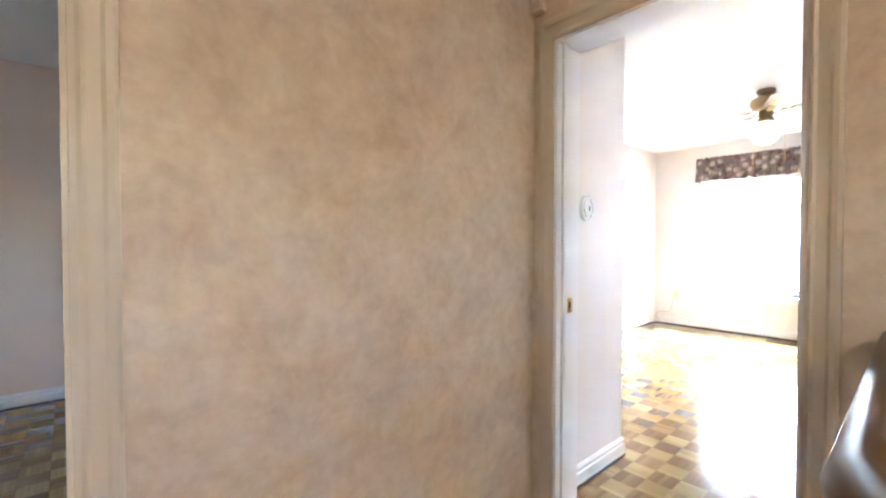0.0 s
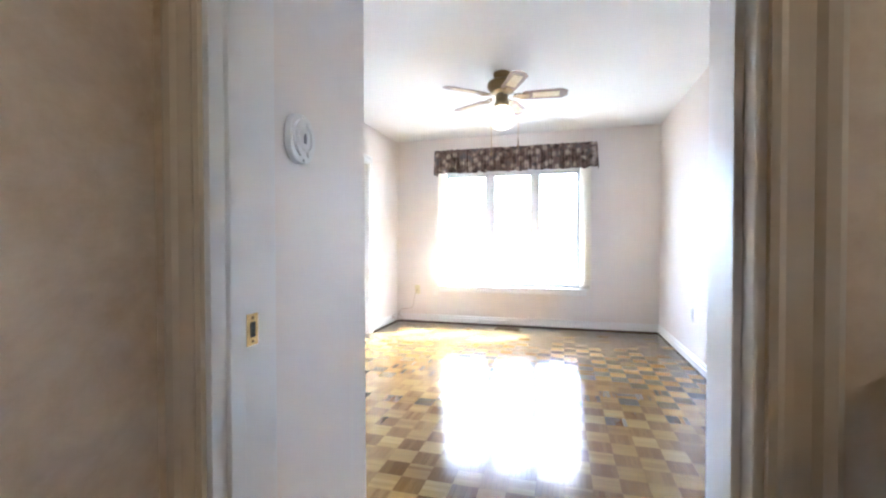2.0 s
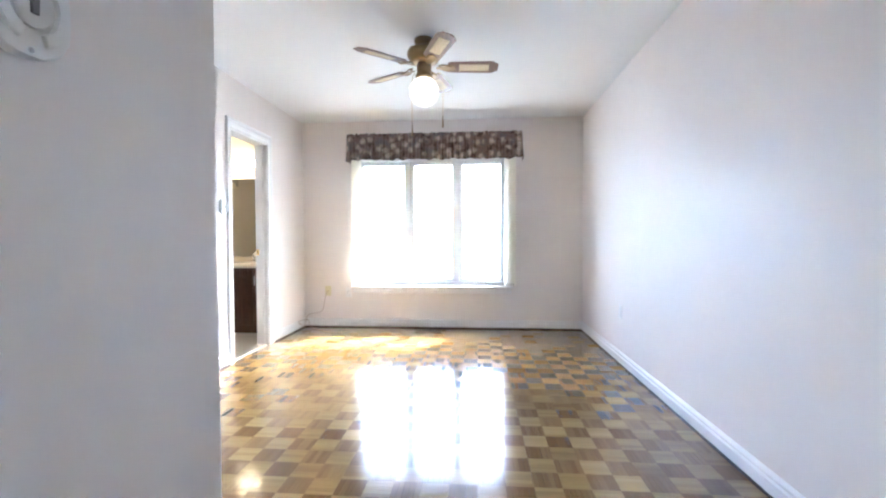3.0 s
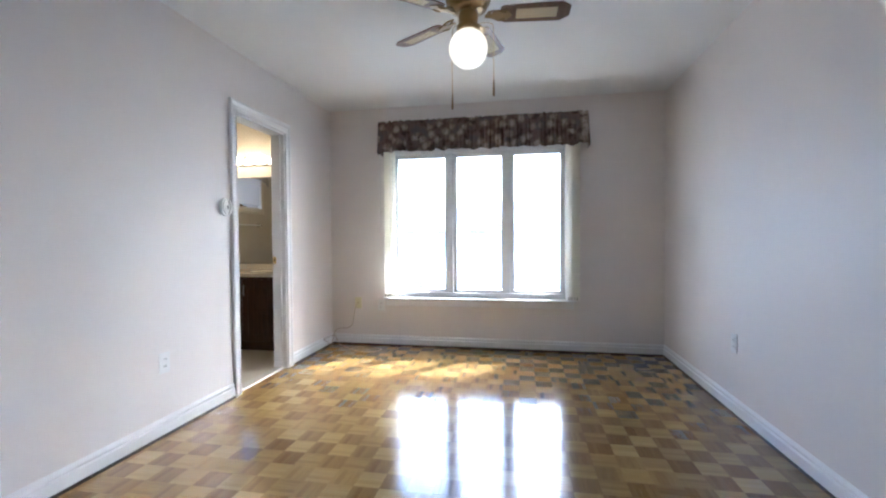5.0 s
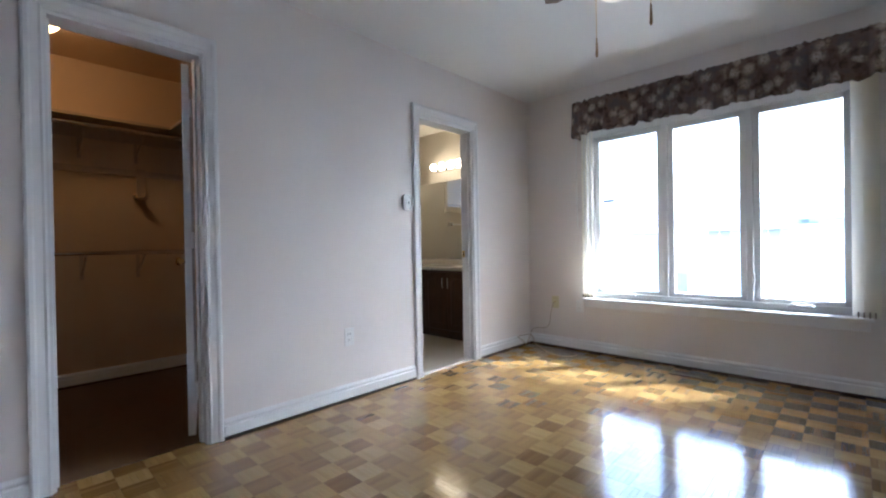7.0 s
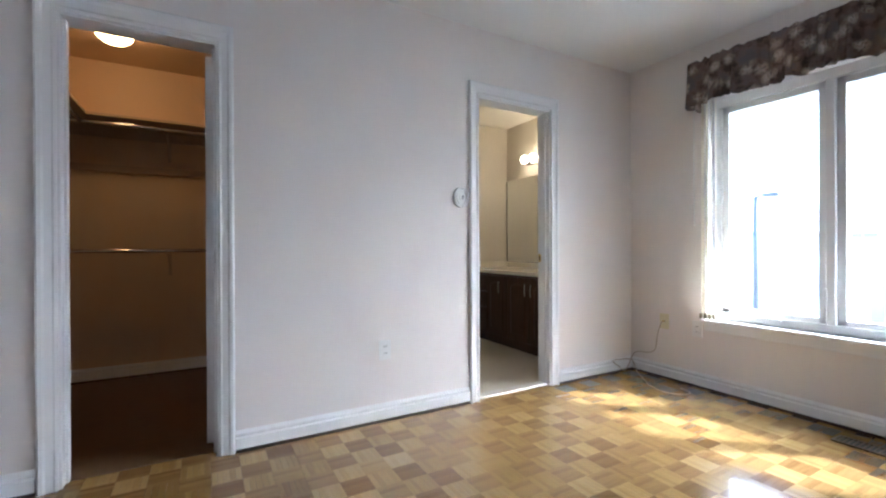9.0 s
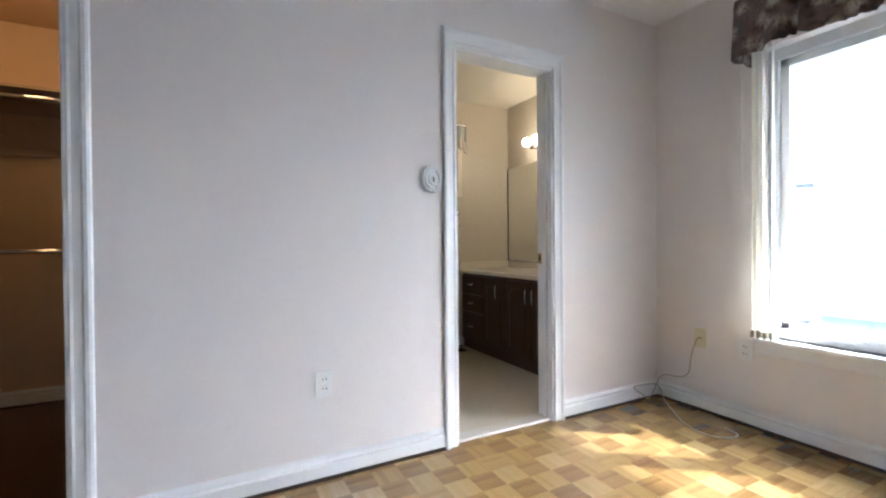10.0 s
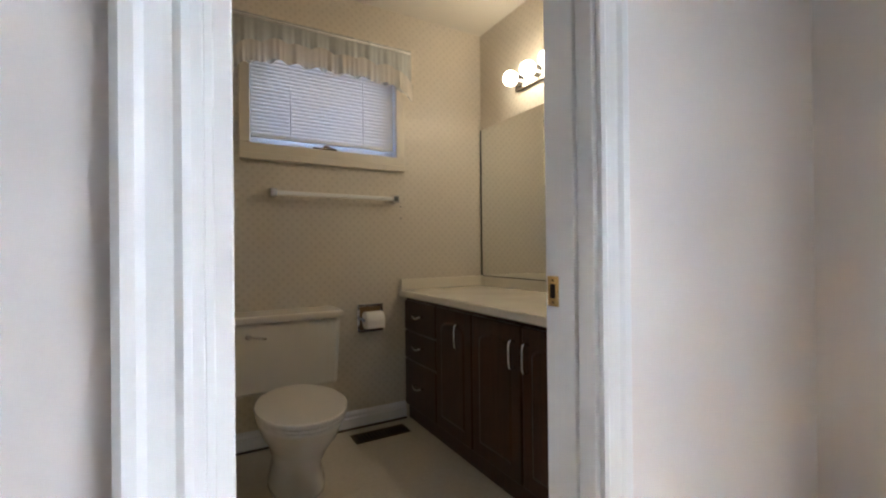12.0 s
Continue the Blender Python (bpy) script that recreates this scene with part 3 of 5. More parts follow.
def build_valance():
    """A gathered fabric valance on a rod, with returns to the wall."""
    val = thing("valance", (7.09, 1.45, 2.24), "dark floral gathered fabric valance over the window", "valance")
    bm = bmesh.new()
    path = [(7.27, 2.44)] + [(7.075, 2.44 - 0.0) if k == 0 else (7.075, 2.44 - 1.975 * k / 60) for k in range(61)] + [(7.27, 0.465)]
    fine = []
    for (xa, ya), (xb, yb) in zip(path, path[1:]):
        m = 6 if abs(ya - yb) > 0.01 else 10
        for i in range(m):
            fine.append((xa + (xb - xa) * i / m, ya + (yb - ya) * i / m))
    fine.append(path[-1])
    rows = 9
    grid = []
    length = 0.0
    for i, (x, y) in enumerate(fine):
        if i:
            length += math.hypot(x - fine[i - 1][0], y - fine[i - 1][1])
        col = []
        fold = noise.noise(Vector((length * 14, 0.3, 0))) + 0.6 * noise.noise(Vector((length * 37, 4.0, 0)))
        for r in range(rows):
            t = r / (rows - 1)
            flare = 0.020 + 0.052 * t
            z = 2.245 - 0.30 * t + (0.016 * noise.noise(Vector((length * 34, 9, 0))) if r == 0 else 0) + (0.022 * noise.noise(Vector((length * 16, 2, 0))) if r == rows - 1 else 0)
            pinch = 0.3 if r == 1 else 1.0
            front = 1.0 if abs(x - 7.075) < 0.01 else 0.35
            col.append(bm.verts.new((x - fold * flare * pinch * front - 0.02 * t * front, y + (0.012 * t if y > 2.4 else -0.02 * t if y < 0.5 else 0.0), z)))
        grid.append(col)
    for a, b in zip(grid, grid[1:]):
        for r in range(rows - 1):
            bm.faces.new((a[r], a[r + 1], b[r + 1], b[r])).smooth = True
    part("fabric", bm, FLORAL, val)
    bm = bmesh.new()
    tube(bm, [(7.27, 2.425, 2.215), (7.10, 2.425, 2.215), (7.10, 0.48, 2.215), (7.27, 0.48, 2.215)], 0.008)
    part("rod", bm, PLASTIC, val)


build_valance()


def build_fan():
    fx, fy = 5.265, 1.325
    fan = thing("ceiling_fan", (fx, fy, TOP), "antique brass ceiling fan with five wooden blades and lit globe", "ceiling fan")
    bm = bmesh.new()
    lathe(bm, [(0.0, TOP), (0.066, TOP), (0.068, TOP - 0.020), (0.060, TOP - 0.035), (0.035, TOP - 0.045), (0.035, TOP - 0.058)], (fx, fy, 0))
    part("canopy", bm, OLDBRASS, fan)
    bm = bmesh.new()
    lathe(bm, [(0.035, 2.385), (0.075, 2.382), (0.108, 2.365), (0.118, 2.340), (0.115, 2.315), (0.098, 2.295), (0.098, 2.285), (0.070, 2.275), (0.048, 2.268)], (fx, fy, 0))
    part("motor_housing", bm, OLDBRASS, fan)
    bm = bmesh.new()
    lathe(bm, [(0.048, 2.268), (0.052, 2.25), (0.050, 2.215), (0.046, 2.205), (0.058, 2.197), (0.060, 2.180), (0.052, 2.168)], (fx, fy, 0))
    part("switch_housing", bm, OLDBRASS, fan)
    bm = bmesh.new()
    pr = [(0.048, 0.088)] + [(0.100 * math.sin(a), 0.100 * math.cos(a)) for a in [radians(28 + 152 * i / 18) for i in range(1, 18)]] + [(0.0, -0.100)]
    lathe(bm, pr, (fx, fy, 2.082))
    part("globe", bm, FANGLOW, fan, "lit white glass globe")
    for i in range(5):
        turn = Matrix.Translation((fx, fy, 2.250)) @ Matrix.Rotation(radians(-85 + 72 * i), 4, "Z") @ Matrix.Rotation(radians(-12), 4, "X")
        outline = [(0.165, -0.046), (0.185, -0.058), (0.47, -0.066), (0.515, -0.034), (0.515, 0.034), (0.47, 0.066), (0.185, 0.058), (0.165, 0.046)]
        bm = bmesh.new()
        prism(bm, outline, -0.003, 0.003, 0.001)
        blade = part("blade", bm, BLADE, fan)
        bm = bmesh.new()
        for s in (-1, 1):
            box(bm, 0.245, -0.034, s * 0.0042 - 0.0008, 0.450, 0.034, s * 0.0042 + 0.0008)
        cane = part("cane_panel", bm, CANE, blade, "woven cane inset")
        bm = bmesh.new()
        prism(bm, [(0.085, -0.012), (0.12, -0.016), (0.15, -0.040), (0.20, -0.034), (0.225, 0.0), (0.20, 0.034), (0.15, 0.040), (0.12, 0.016), (0.085, 0.012)], -0.0095, -0.0055, 0.001)
        for s in (-1, 1):
            tube(bm, smooth_line([(0.10, 0, 0.012), (0.13, s * 0.018, 0.006), (0.155, s * 0.032, -0.010), (0.19, s * 0.020, -0.012)], 4), 0.005, 6)
        iron = part("blade_iron", bm, OLDBRASS, blade, "scrolled brass blade bracket")
        for o in (blade, cane, iron):
            o.data.transform(turn)
    for yy, zz, r0 in ((1.41, 1.775, 0.05), (1.195, 1.83, 0.09)):
        bm = bmesh.new()
        s = 1 if yy > fy else -1
        tube(bm, smooth_line([(fx, fy + s * 0.05, 2.205), (fx, yy - s * 0.012, 2.20), (fx, yy, 2.14), (fx, yy, zz + 0.07)], 5), 0.0016, 6)
        chain = part("pull_chain", bm, BRASS, fan, "thin brass pull chain")
        bm = bmesh.new()
        lathe(bm, [(0.0, zz + 0.082), (0.003, zz + 0.08), (0.0045, zz + 0.05), (0.006, zz + 0.01), (0.004, zz), (0.0, zz)], (fx, yy, 0), "z", 12)
        part("pull", bm, OLDBRASS, chain)


build_fan()


def outlet(at, axis, out, body=PLASTIC, label="white duplex wall outlet", sockets=2):
    """A wall plate; axis is the wall's normal."""
    x, y, z = at
    ob = thing("wall_outlet", at, label, "outlet", "wall outlets")

    def slab(u0, z0, u1, z1, d0, d1):
        if axis == "x":
            return (min(x + out * d0, x + out * d1), y + u0, z + z0, max(x + out * d0, x + out * d1), y + u1, z + z1)
        return (x + u0, min(y + out * d0, y + out * d1), z + z0, x + u1, max(y + out * d0, y + out * d1), z + z1)
    boxes("plate", [slab(-0.036, -0.058, 0.036, 0.058, 0, 0.006)], body, ob, bevel=0.002)
    for zz in ((-0.02, 0.02) if sockets == 2 else (0.0,)):
        face = boxes("socket", [slab(-0.016, zz - 0.014, 0.016, zz + 0.014, 0.004, 0.0085)], body, ob, bevel=0.002)
        boxes("slot", [slab(u - 0.0015, zz - 0.004, u + 0.0015, zz + 0.006, 0.008, 0.0092) for u in (-0.007, 0.007)], SLOT, face)
    return ob


outlet((5.107, YN, 0.413), "y", -1)
outlet((7.28, 2.494, 0.415), "x", -1)
outlet((5.96, YS, 0.44), "y", 1)
outlet((7.28, 2.745, 0.435), "x", -1, IVORY, "ivory cable jack plate", 1)


def dial(name, at, out, label):
    """A wall thermostat on a y wall: rounded plate, raised ring open at two places, dark pointer in the middle."""
    ob = thing(name, at, label, "thermostat")
    x, y, z = at

    def slab(part_name, outline, d0, d1, mat, bevel, parent, tag=""):
        bm = bmesh.new()
        prism(bm, outline, d0, d1, bevel)
        for v in bm.verts:
            u, w, d = v.co
            v.co = Vector((x + u, y + out * d, z + w))
        bmesh.ops.recalc_face_normals(bm, faces=bm.faces[:])
        return part(part_name, bm, mat, parent, tag)

    def squircle(a, b, p, n=36):
        pts = []
        for i in range(n):
            t = 2 * math.pi * i / n
            c, q = math.cos(t), math.sin(t)
            pts.append((a * math.copysign(abs(c) ** p, c), b * math.copysign(abs(q) ** p, q)))
        return pts
    slab("base", squircle(0.052, 0.062, 0.72), 0.004, 0.022, PLASTIC, 0.004, ob)
    slab("back_plate", squircle(0.040, 0.048, 0.8), 0.0, 0.004, plain("thermostat_back_grey", (0.35, 0.33, 0.30), 0.6), 0.0, ob)
    ring = []
    for k in (0, 1):
        t0, t1 = radians(-68 + 180 * k), radians(68 + 180 * k)
        arc = [t0 + (t1 - t0) * i / 14 for i in range(15)]
        ring.append([(0.044 * math.cos(t), 0.050 * math.sin(t)) for t in arc] + [(0.031 * math.cos(t), 0.036 * math.sin(t)) for t in arc[::-1]])
    for outline in ring:
        slab("rim", outline, 0.0215, 0.030, PLASTIC, 0.002, ob)
    face = slab("dial", squircle(0.023, 0.029, 0.8), 0.0215, 0.027, PLASTIC, 0.002, ob)
    slab("pointer", [(-0.004, -0.013), (0.004, -0.013), (0.005, 0.004), (0.0, 0.014), (-0.005, 0.004)], 0.0268, 0.031, plain("grey_plastic_knob", (0.22, 0.23, 0.24), 0.4), 0.001, face, "dark grey pointer")
    for w in (-0.055, 0.055):
        slab("screw", [(u, w + v) for u, v in squircle(0.0035, 0.0035, 1.0, 10)], 0.0215, 0.0235, CHROME, 0.0, ob)


dial("thermostat", (5.628, YN, 1.325), -1, "round white dial thermostat on the wall beside the bathroom doorway")
dial("thermostat", (2.754, YV, 1.342), -1, "round white dial control on the wall beside the bedroom doorway")

cable = thing("coax_cable", (7.25, 2.745, 0.44), "thin beige coaxial cable hanging from the jack to the floor", "cable")
bm = bmesh.new()
tube(bm, smooth_line([(7.272, 2.745, 0.437), (7.245, 2.75, 0.425), (7.235, 2.775, 0.33), (7.245, 2.80, 0.215), (7.245, 2.86, 0.175), (7.248, 2.95, 0.165), (7.24, 2.995, 0.13),
                      (7.20, 3.00, 0.06), (7.13, 2.99, 0.02), (7.06, 2.985, 0.06), (7.02, 3.01, 0.10), (7.10, 3.01, 0.105), (7.19, 2.97, 0.10), (7.20, 2.93, 0.02), (7.10, 2.80, 0.006), (6.99, 2.66, 0.006),
                      (6.96, 2.52, 0.006), (7.02, 2.44, 0.006), (7.10, 2.44, 0.006), (7.12, 2.52, 0.008)], 7), 0.0034, 8)
part("wire", bm, plain("beige_cable_jacket", (0.42, 0.34, 0.27), 0.5), cable)
bm = bmesh.new()
lathe(bm, [(0.005, 0), (0.006, -0.012), (0.004, -0.02)], (7.272, 2.745, 0.437), "x", 10)
part("connector", bm, BRASS, cable)


def register(at, along, length, width, label):
    x, y, z = at
    ob = thing("floor_register", at, label, "floor vent", "floor registers")
    hx, hy = (length / 2, width / 2) if along == "x" else (width / 2, length / 2)
    boxes("backing", [(x - hx + 0.004, y - hy + 0.004, z - 0.004, x + hx - 0.004, y + hy - 0.004, z + 0.001)], SLOT, ob)
    e = 0.014
    boxes("frame", [(x - hx, y - hy, z, x + hx, y - hy + e, z + 0.006), (x - hx, y + hy - e, z, x + hx, y + hy, z + 0.006),
                    (x - hx, y - hy + e, z, x - hx + e, y + hy - e, z + 0.006), (x + hx - e, y - hy + e, z, x + hx, y + hy - e, z + 0.006)], BRONZE, ob, bevel=0.0015)
    n = 14
    for i in range(n):
        t = (i + 0.5) / n
        if along == "x":
            u = x - hx + e + (2 * hx - 2 * e) * t
            row = (u - 0.003, y - hy + e, z + 0.0005, u + 0.003, y + hy - e, z + 0.005)
        else:
            u = y - hy + e + (2 * hy - 2 * e) * t
            row = (x - hx + e, u - 0.003, z + 0.0005, x + hx - e, u + 0.003, z + 0.005)
        boxes("slat", [row], BRONZE, ob)


register((7.07, 1.51, 0.003), "y", 0.30, 0.11, "bronze metal floor register in the parquet")
register((6.62, 4.72, 0.006), "x", 0.31, 0.11, "dark bronze floor register beside the vanity")

sensor = thing("wall_sensor", (2.345, 1.50, 2.17), "small beige alarm sensor in the corner above the door frame", "sensor")
boxes("case", [(2.330, 1.455, 2.125, 2.363, 1.515, 2.20)], OTHER, sensor, bevel=0.006)
boxes("lens", [(2.327, 1.463, 2.14, 2.332, 1.507, 2.165)], plain("sensor_lens", (0.6, 0.55, 0.46), 0.3), sensor, bevel=0.002)


# ---- closet ----
def build_closet():
    lamp = thing("closet_lamp", (3.70, 4.10, TOP), "lit round glass ceiling lamp in the closet", "ceiling lamp")
    bm = bmesh.new()
    lathe(bm, [(0.0, 0), (0.085, 0), (0.085, -0.018), (0.07, -0.022)], (3.70, 4.10, TOP), "z", 28)
    part("base", bm, BRASS, lamp)
    bm = bmesh.new()
    lathe(bm, [(0.075, -0.018), (0.098, -0.035), (0.105, -0.06), (0.095, -0.09), (0.065, -0.115), (0.03, -0.125), (0.0, -0.127)], (3.70, 4.10, TOP), "z", 28)
    part("shade", bm, CLOSETGLOW, lamp, "glowing white glass shade")
    leaf = thing("closet_door", (4.24, YN + 0.12, 0.0), "white panel closet door standing open into the closet", "door")
    a, b = 4.205, 4.240
    boxes("panel", [(a, YN + 0.135, 0.012, b, YN + 0.72, 1.985)], TRIM, leaf, bevel=0.003)
    for z in (0.25, 1.05, 1.75):
        boxes("hinge", [(b - 0.002, YN + 0.105, z - 0.045, b + 0.013, YN + 0.145, z + 0.045)], TRIM, leaf, "white painted hinge", bevel=0.003)
    bm = bmesh.new()
    lathe(bm, [(0.025, 0), (0.025, -0.006), (0.010, -0.012), (0.010, -0.03), (0.024, -0.04), (0.027, -0.055), (0.018, -0.066), (0.0, -0.068)], (a, YN + 0.66, 0.93), "x", 20)
    part("knob", bm, BRASS, leaf, "round brass knob")
    leaf.matrix_basis = Matrix.Translation((4.244, YN + 0.130, 0)) @ Matrix.Rotation(radians(-17), 4, "Z") @ Matrix.Translation((-0.013, -0.005, 0))
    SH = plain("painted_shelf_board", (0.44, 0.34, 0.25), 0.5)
    top = thing("closet_shelf", (3.4, 4.6, 1.95), "cream painted shelf running round two closet walls", "shelf")
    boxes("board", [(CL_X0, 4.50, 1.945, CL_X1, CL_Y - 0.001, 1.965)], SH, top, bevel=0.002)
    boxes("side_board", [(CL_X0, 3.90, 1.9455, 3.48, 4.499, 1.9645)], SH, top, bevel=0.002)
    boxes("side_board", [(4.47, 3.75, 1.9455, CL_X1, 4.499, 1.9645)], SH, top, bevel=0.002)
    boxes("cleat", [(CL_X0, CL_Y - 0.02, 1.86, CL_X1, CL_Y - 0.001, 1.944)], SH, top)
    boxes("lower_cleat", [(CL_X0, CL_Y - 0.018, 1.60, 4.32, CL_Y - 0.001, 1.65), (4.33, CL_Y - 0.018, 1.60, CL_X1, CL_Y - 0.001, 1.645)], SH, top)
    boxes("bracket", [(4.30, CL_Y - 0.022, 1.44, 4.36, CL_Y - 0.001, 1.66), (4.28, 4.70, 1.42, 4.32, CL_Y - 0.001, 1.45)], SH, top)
    for name, z, y in (("closet_rod", 1.905, 4.54), ("closet_rod", 0.99, 4.58)):
        ob = thing(name, (4.0, y, z), "chrome closet rod on wall brackets", "closet rod", "closet rods")
        bm = bmesh.new()
        tube(bm, [(CL_X0, y, z), (3.5, y, z), (CL_X1, y, z)], 0.0155, 14)
        part("rod", bm, CHROME, ob)
        for bx in (3.95, 4.30):
            bm = bmesh.new()
            tube(bm, smooth_line([(bx, CL_Y, z - 0.16), (bx, CL_Y - 0.03, z - 0.15), (bx, y + 0.02, z - 0.04), (bx, y, z - 0.022)], 4), 0.007)
            box(bm, bx - 0.012, CL_Y - 0.006, z - 0.20, bx + 0.012, CL_Y - 0.001, z + 0.02)
            box(bm, bx - 0.012, y - 0.02, z - 0.022, bx + 0.012, y + 0.02, z - 0.016)
            part("bracket", bm, SH, ob)
        for ex in (CL_X0, CL_X1):
            bm = bmesh.new()
            lathe(bm, [(0.03, 0), (0.03, 0.006 if ex == CL_X0 else -0.006), (0.02, 0.02 if ex == CL_X0 else -0.02)], (ex, y, z), "x", 16)
            part("flange", bm, CHROME, ob)
    side = thing("closet_rod", (3.44, 4.2, 1.905), "chrome closet rod under the side shelf", "closet rod", "closet rods")
    bm = bmesh.new()
    tube(bm, [(3.44, 3.875, 1.905), (3.44, 4.2, 1.905), (3.44, 4.535, 1.905)], 0.0155, 14)
    part("rod", bm, CHROME, side)
    bm = bmesh.new()
    lathe(bm, [(0.03, 0), (0.03, 0.006), (0.02, 0.02)], (3.44, 3.873, 1.905), "y", 16)
    part("flange", bm, CHROME, side)
    tower = thing("shelf_tower", (3.25, 3.6, 0), "white painted open shelf tower in the closet", "shelf unit")
    WS = plain("white_shelf_paint", (0.72, 0.71, 0.68), 0.45)
    boxes("side_panel", [(CL_X0 + 0.016, 3.852, 0.0, 3.52, 3.872, 2.05)], WS, tower, bevel=0.002)
    boxes("side_panel", [(CL_X0 + 0.016, 3.20, 0.0, 3.52, 3.22, 2.05)], WS, tower, bevel=0.002)
    boxes("back_panel", [(CL_X0 + 0.005, 3.22, 0.10, CL_X0 + 0.015, 3.852, 2.05)], WS, tower)
    for z in (0.10, 0.42, 0.74, 0.96, 1.50, 1.80, 2.03):
        boxes("shelf", [(CL_X0 + 0.017, 3.2205, z - 0.011, 3.515, 3.8515, z + 0.011)], WS, tower, bevel=0.0015)


build_closet()


# ---- bathroom ----
def build_bath_door():
    leaf = thing("bathroom_door", (5.79, YN + 0.125, 0), "white bathroom door standing wide open against the wall", "door")
    boxes("panel", [(5.774, YN + 0.128, 0.014, 5.809, YN + 0.71, 1.985)], TRIM, leaf, bevel=0.003)
    for z in (0.25, 1.05, 1.75):
        boxes("hinge", [(5.766, YN + 0.1225, z - 0.045, 5.781, YN + 0.135, z + 0.045)], BRASS, leaf, "brass hinge", bevel=0.002)
    for x, s in ((5.774, -1),):
        bm = bmesh.new()
        lathe(bm, [(0.025, 0), (0.025, s * 0.006), (0.010, s * 0.012), (0.010, s * 0.03), (0.024, s * 0.04), (0.027, s * 0.055), (0.018, s * 0.066), (0.0, s * 0.068)], (x, YN + 0.65, 0.925), "x", 20)
        part("knob", bm, BRASS, leaf, "round brass knob")


build_bath_door()


def build_bath():
    # vanity
    van = thing("vanity_cabinet", (6.85, 4.0, 0), "dark walnut bathroom vanity with four doors and a drawer stack", "cabinet")
    xf, y0, y1, h = 6.85, 3.19, BATH_Y - 0.005, 0.735
    boxes("body", [(xf, y0, 0.09, BATH_X - 0.002, y1, h)], VANITY, van, bevel=0.002)
    boxes("toe_kick", [(xf + 0.012, y0, 0.005, BATH_X - 0.002, y1, 0.0895)], VANITY, van)

    def panel(kind, ya, yb, za, zb, handle, arch=False):
        door = boxes(kind, [(xf - 0.018, ya, za, xf - 0.0005, yb, zb)], VANITY, van, bevel=0.004)
        if arch:
            bm = bmesh.new()
            m, n = (ya + yb) / 2, 12
            w = (yb - ya) / 2 - 0.055
            pts = [(m - w, za + 0.06), (m + w, za + 0.06)] + [(m + w * math.cos(math.pi * i / n), zb - 0.105 + 0.045 * math.sin(math.pi * i / n)) for i in range(n + 1)]
            lo = [bm.verts.new((xf - 0.0182, y, z)) for y, z in pts]
            hi = [bm.verts.new((xf - 0.023, m + (y - m) * 0.9, (za + zb) / 2 + (z - (za + zb) / 2) * 0.95)) for y, z in pts]
            bm.faces.new(hi)
            for i in range(len(pts)):
                bm.faces.new((lo[i], lo[(i + 1) % len(pts)], hi[(i + 1) % len(pts)], hi[i]))
            bmesh.ops.recalc_face_normals(bm, faces=bm.faces[:])
            part("raised_panel", bm, VANITY, door)
        hy, hz, upright = handle
        bm = bmesh.new()
        d = 0.05
        a, b = ((hy, hz - d), (hy, hz + d)) if upright else ((hy - d * 0.8, hz), (hy + d * 0.8, hz))
        tube(bm, smooth_line([(xf - 0.018, *a), (xf - 0.042, *a), (xf - 0.046, (a[0] + b[0]) / 2, (a[1] + b[1]) / 2 - (0 if upright else 0.012)), (xf - 0.042, *b), (xf - 0.018, *b)], 4), 0.0055)
        part("handle", bm, CHROME, door, "satin metal pull handle")

    for za, zb in ((0.545, 0.715), (0.375, 0.535), (0.10, 0.365)):
        panel("drawer", 4.475, y1 - 0.012, za, zb, (4.66, (za + zb) / 2 + 0.01, False))
    for ya, yb, hy in ((4.135, 4.465, 4.235), (3.79, 4.125, 3.825), (3.45, 3.78, 3.745), (3.20, 3.44, 3.41)):
        panel("cabinet_door", ya, yb, 0.10, 0.715, (hy, 0.60, True), True)
    # worktop with basin
    topg = thing("countertop", (7.1, 4.0, 0.75), "cream cultured marble vanity top with moulded basin", "countertop")
    cx, cy, rx, ry = 7.08, 3.62, 0.17, 0.22
    bm = bmesh.new()
    n = 32
    x0, x1 = 6.81, BATH_X - 0.002
    rim, well, edge = [], [], []
    for i in range(n):
        a = 2 * math.pi * i / n
        c, s = math.cos(a), math.sin(a)
        rim.append(bm.verts.new((cx + rx * c, cy + ry * s, 0.775)))
        k = min((x1 - cx) / c if c > 1e-6 else 1e9, (x0 - cx) / c if c < -1e-6 else 1e9, (y1 - cy) / s if s > 1e-6 else 1e9, (y0 - cy) / s if s < -1e-6 else 1e9)
        edge.append(bm.verts.new((cx + k * c, cy + k * s, 0.775)))
    rings = [rim]
    for f, dz in ((0.94, -0.012), (0.80, -0.07), (0.5, -0.12), (0.12, -0.135)):
        rings.append([bm.verts.new((cx + rx * f * math.cos(2 * math.pi * i / n), cy + ry * f * math.sin(2 * math.pi * i / n), 0.775 + dz)) for i in range(n)])
    for a, b in [(edge, rim)] + list(zip(rings, rings[1:])):
        for i in range(n):
            bm.faces.new((a[i], a[(i + 1) % n], b[(i + 1) % n], b[i])).smooth = a is not edge
    bm.faces.new(rings[-1])
    bmesh.ops.recalc_face_normals(bm, faces=bm.faces[:])
    part("basin", bm, MARBLE, topg, "moulded oval basin")
    boxes("front_edge", [(x0 - 0.012, y0, 0.737, x0 + 0.02, y1, 0.7755)], MARBLE, topg, bevel=0.008)
    boxes("slab", [(x0, 4.55, 0.737, x1, y1, 0.7745)], MARBLE, topg)
    boxes("slab", [(x0, y0, 0.737, x1, 3.3, 0.7745)], MARBLE, topg)
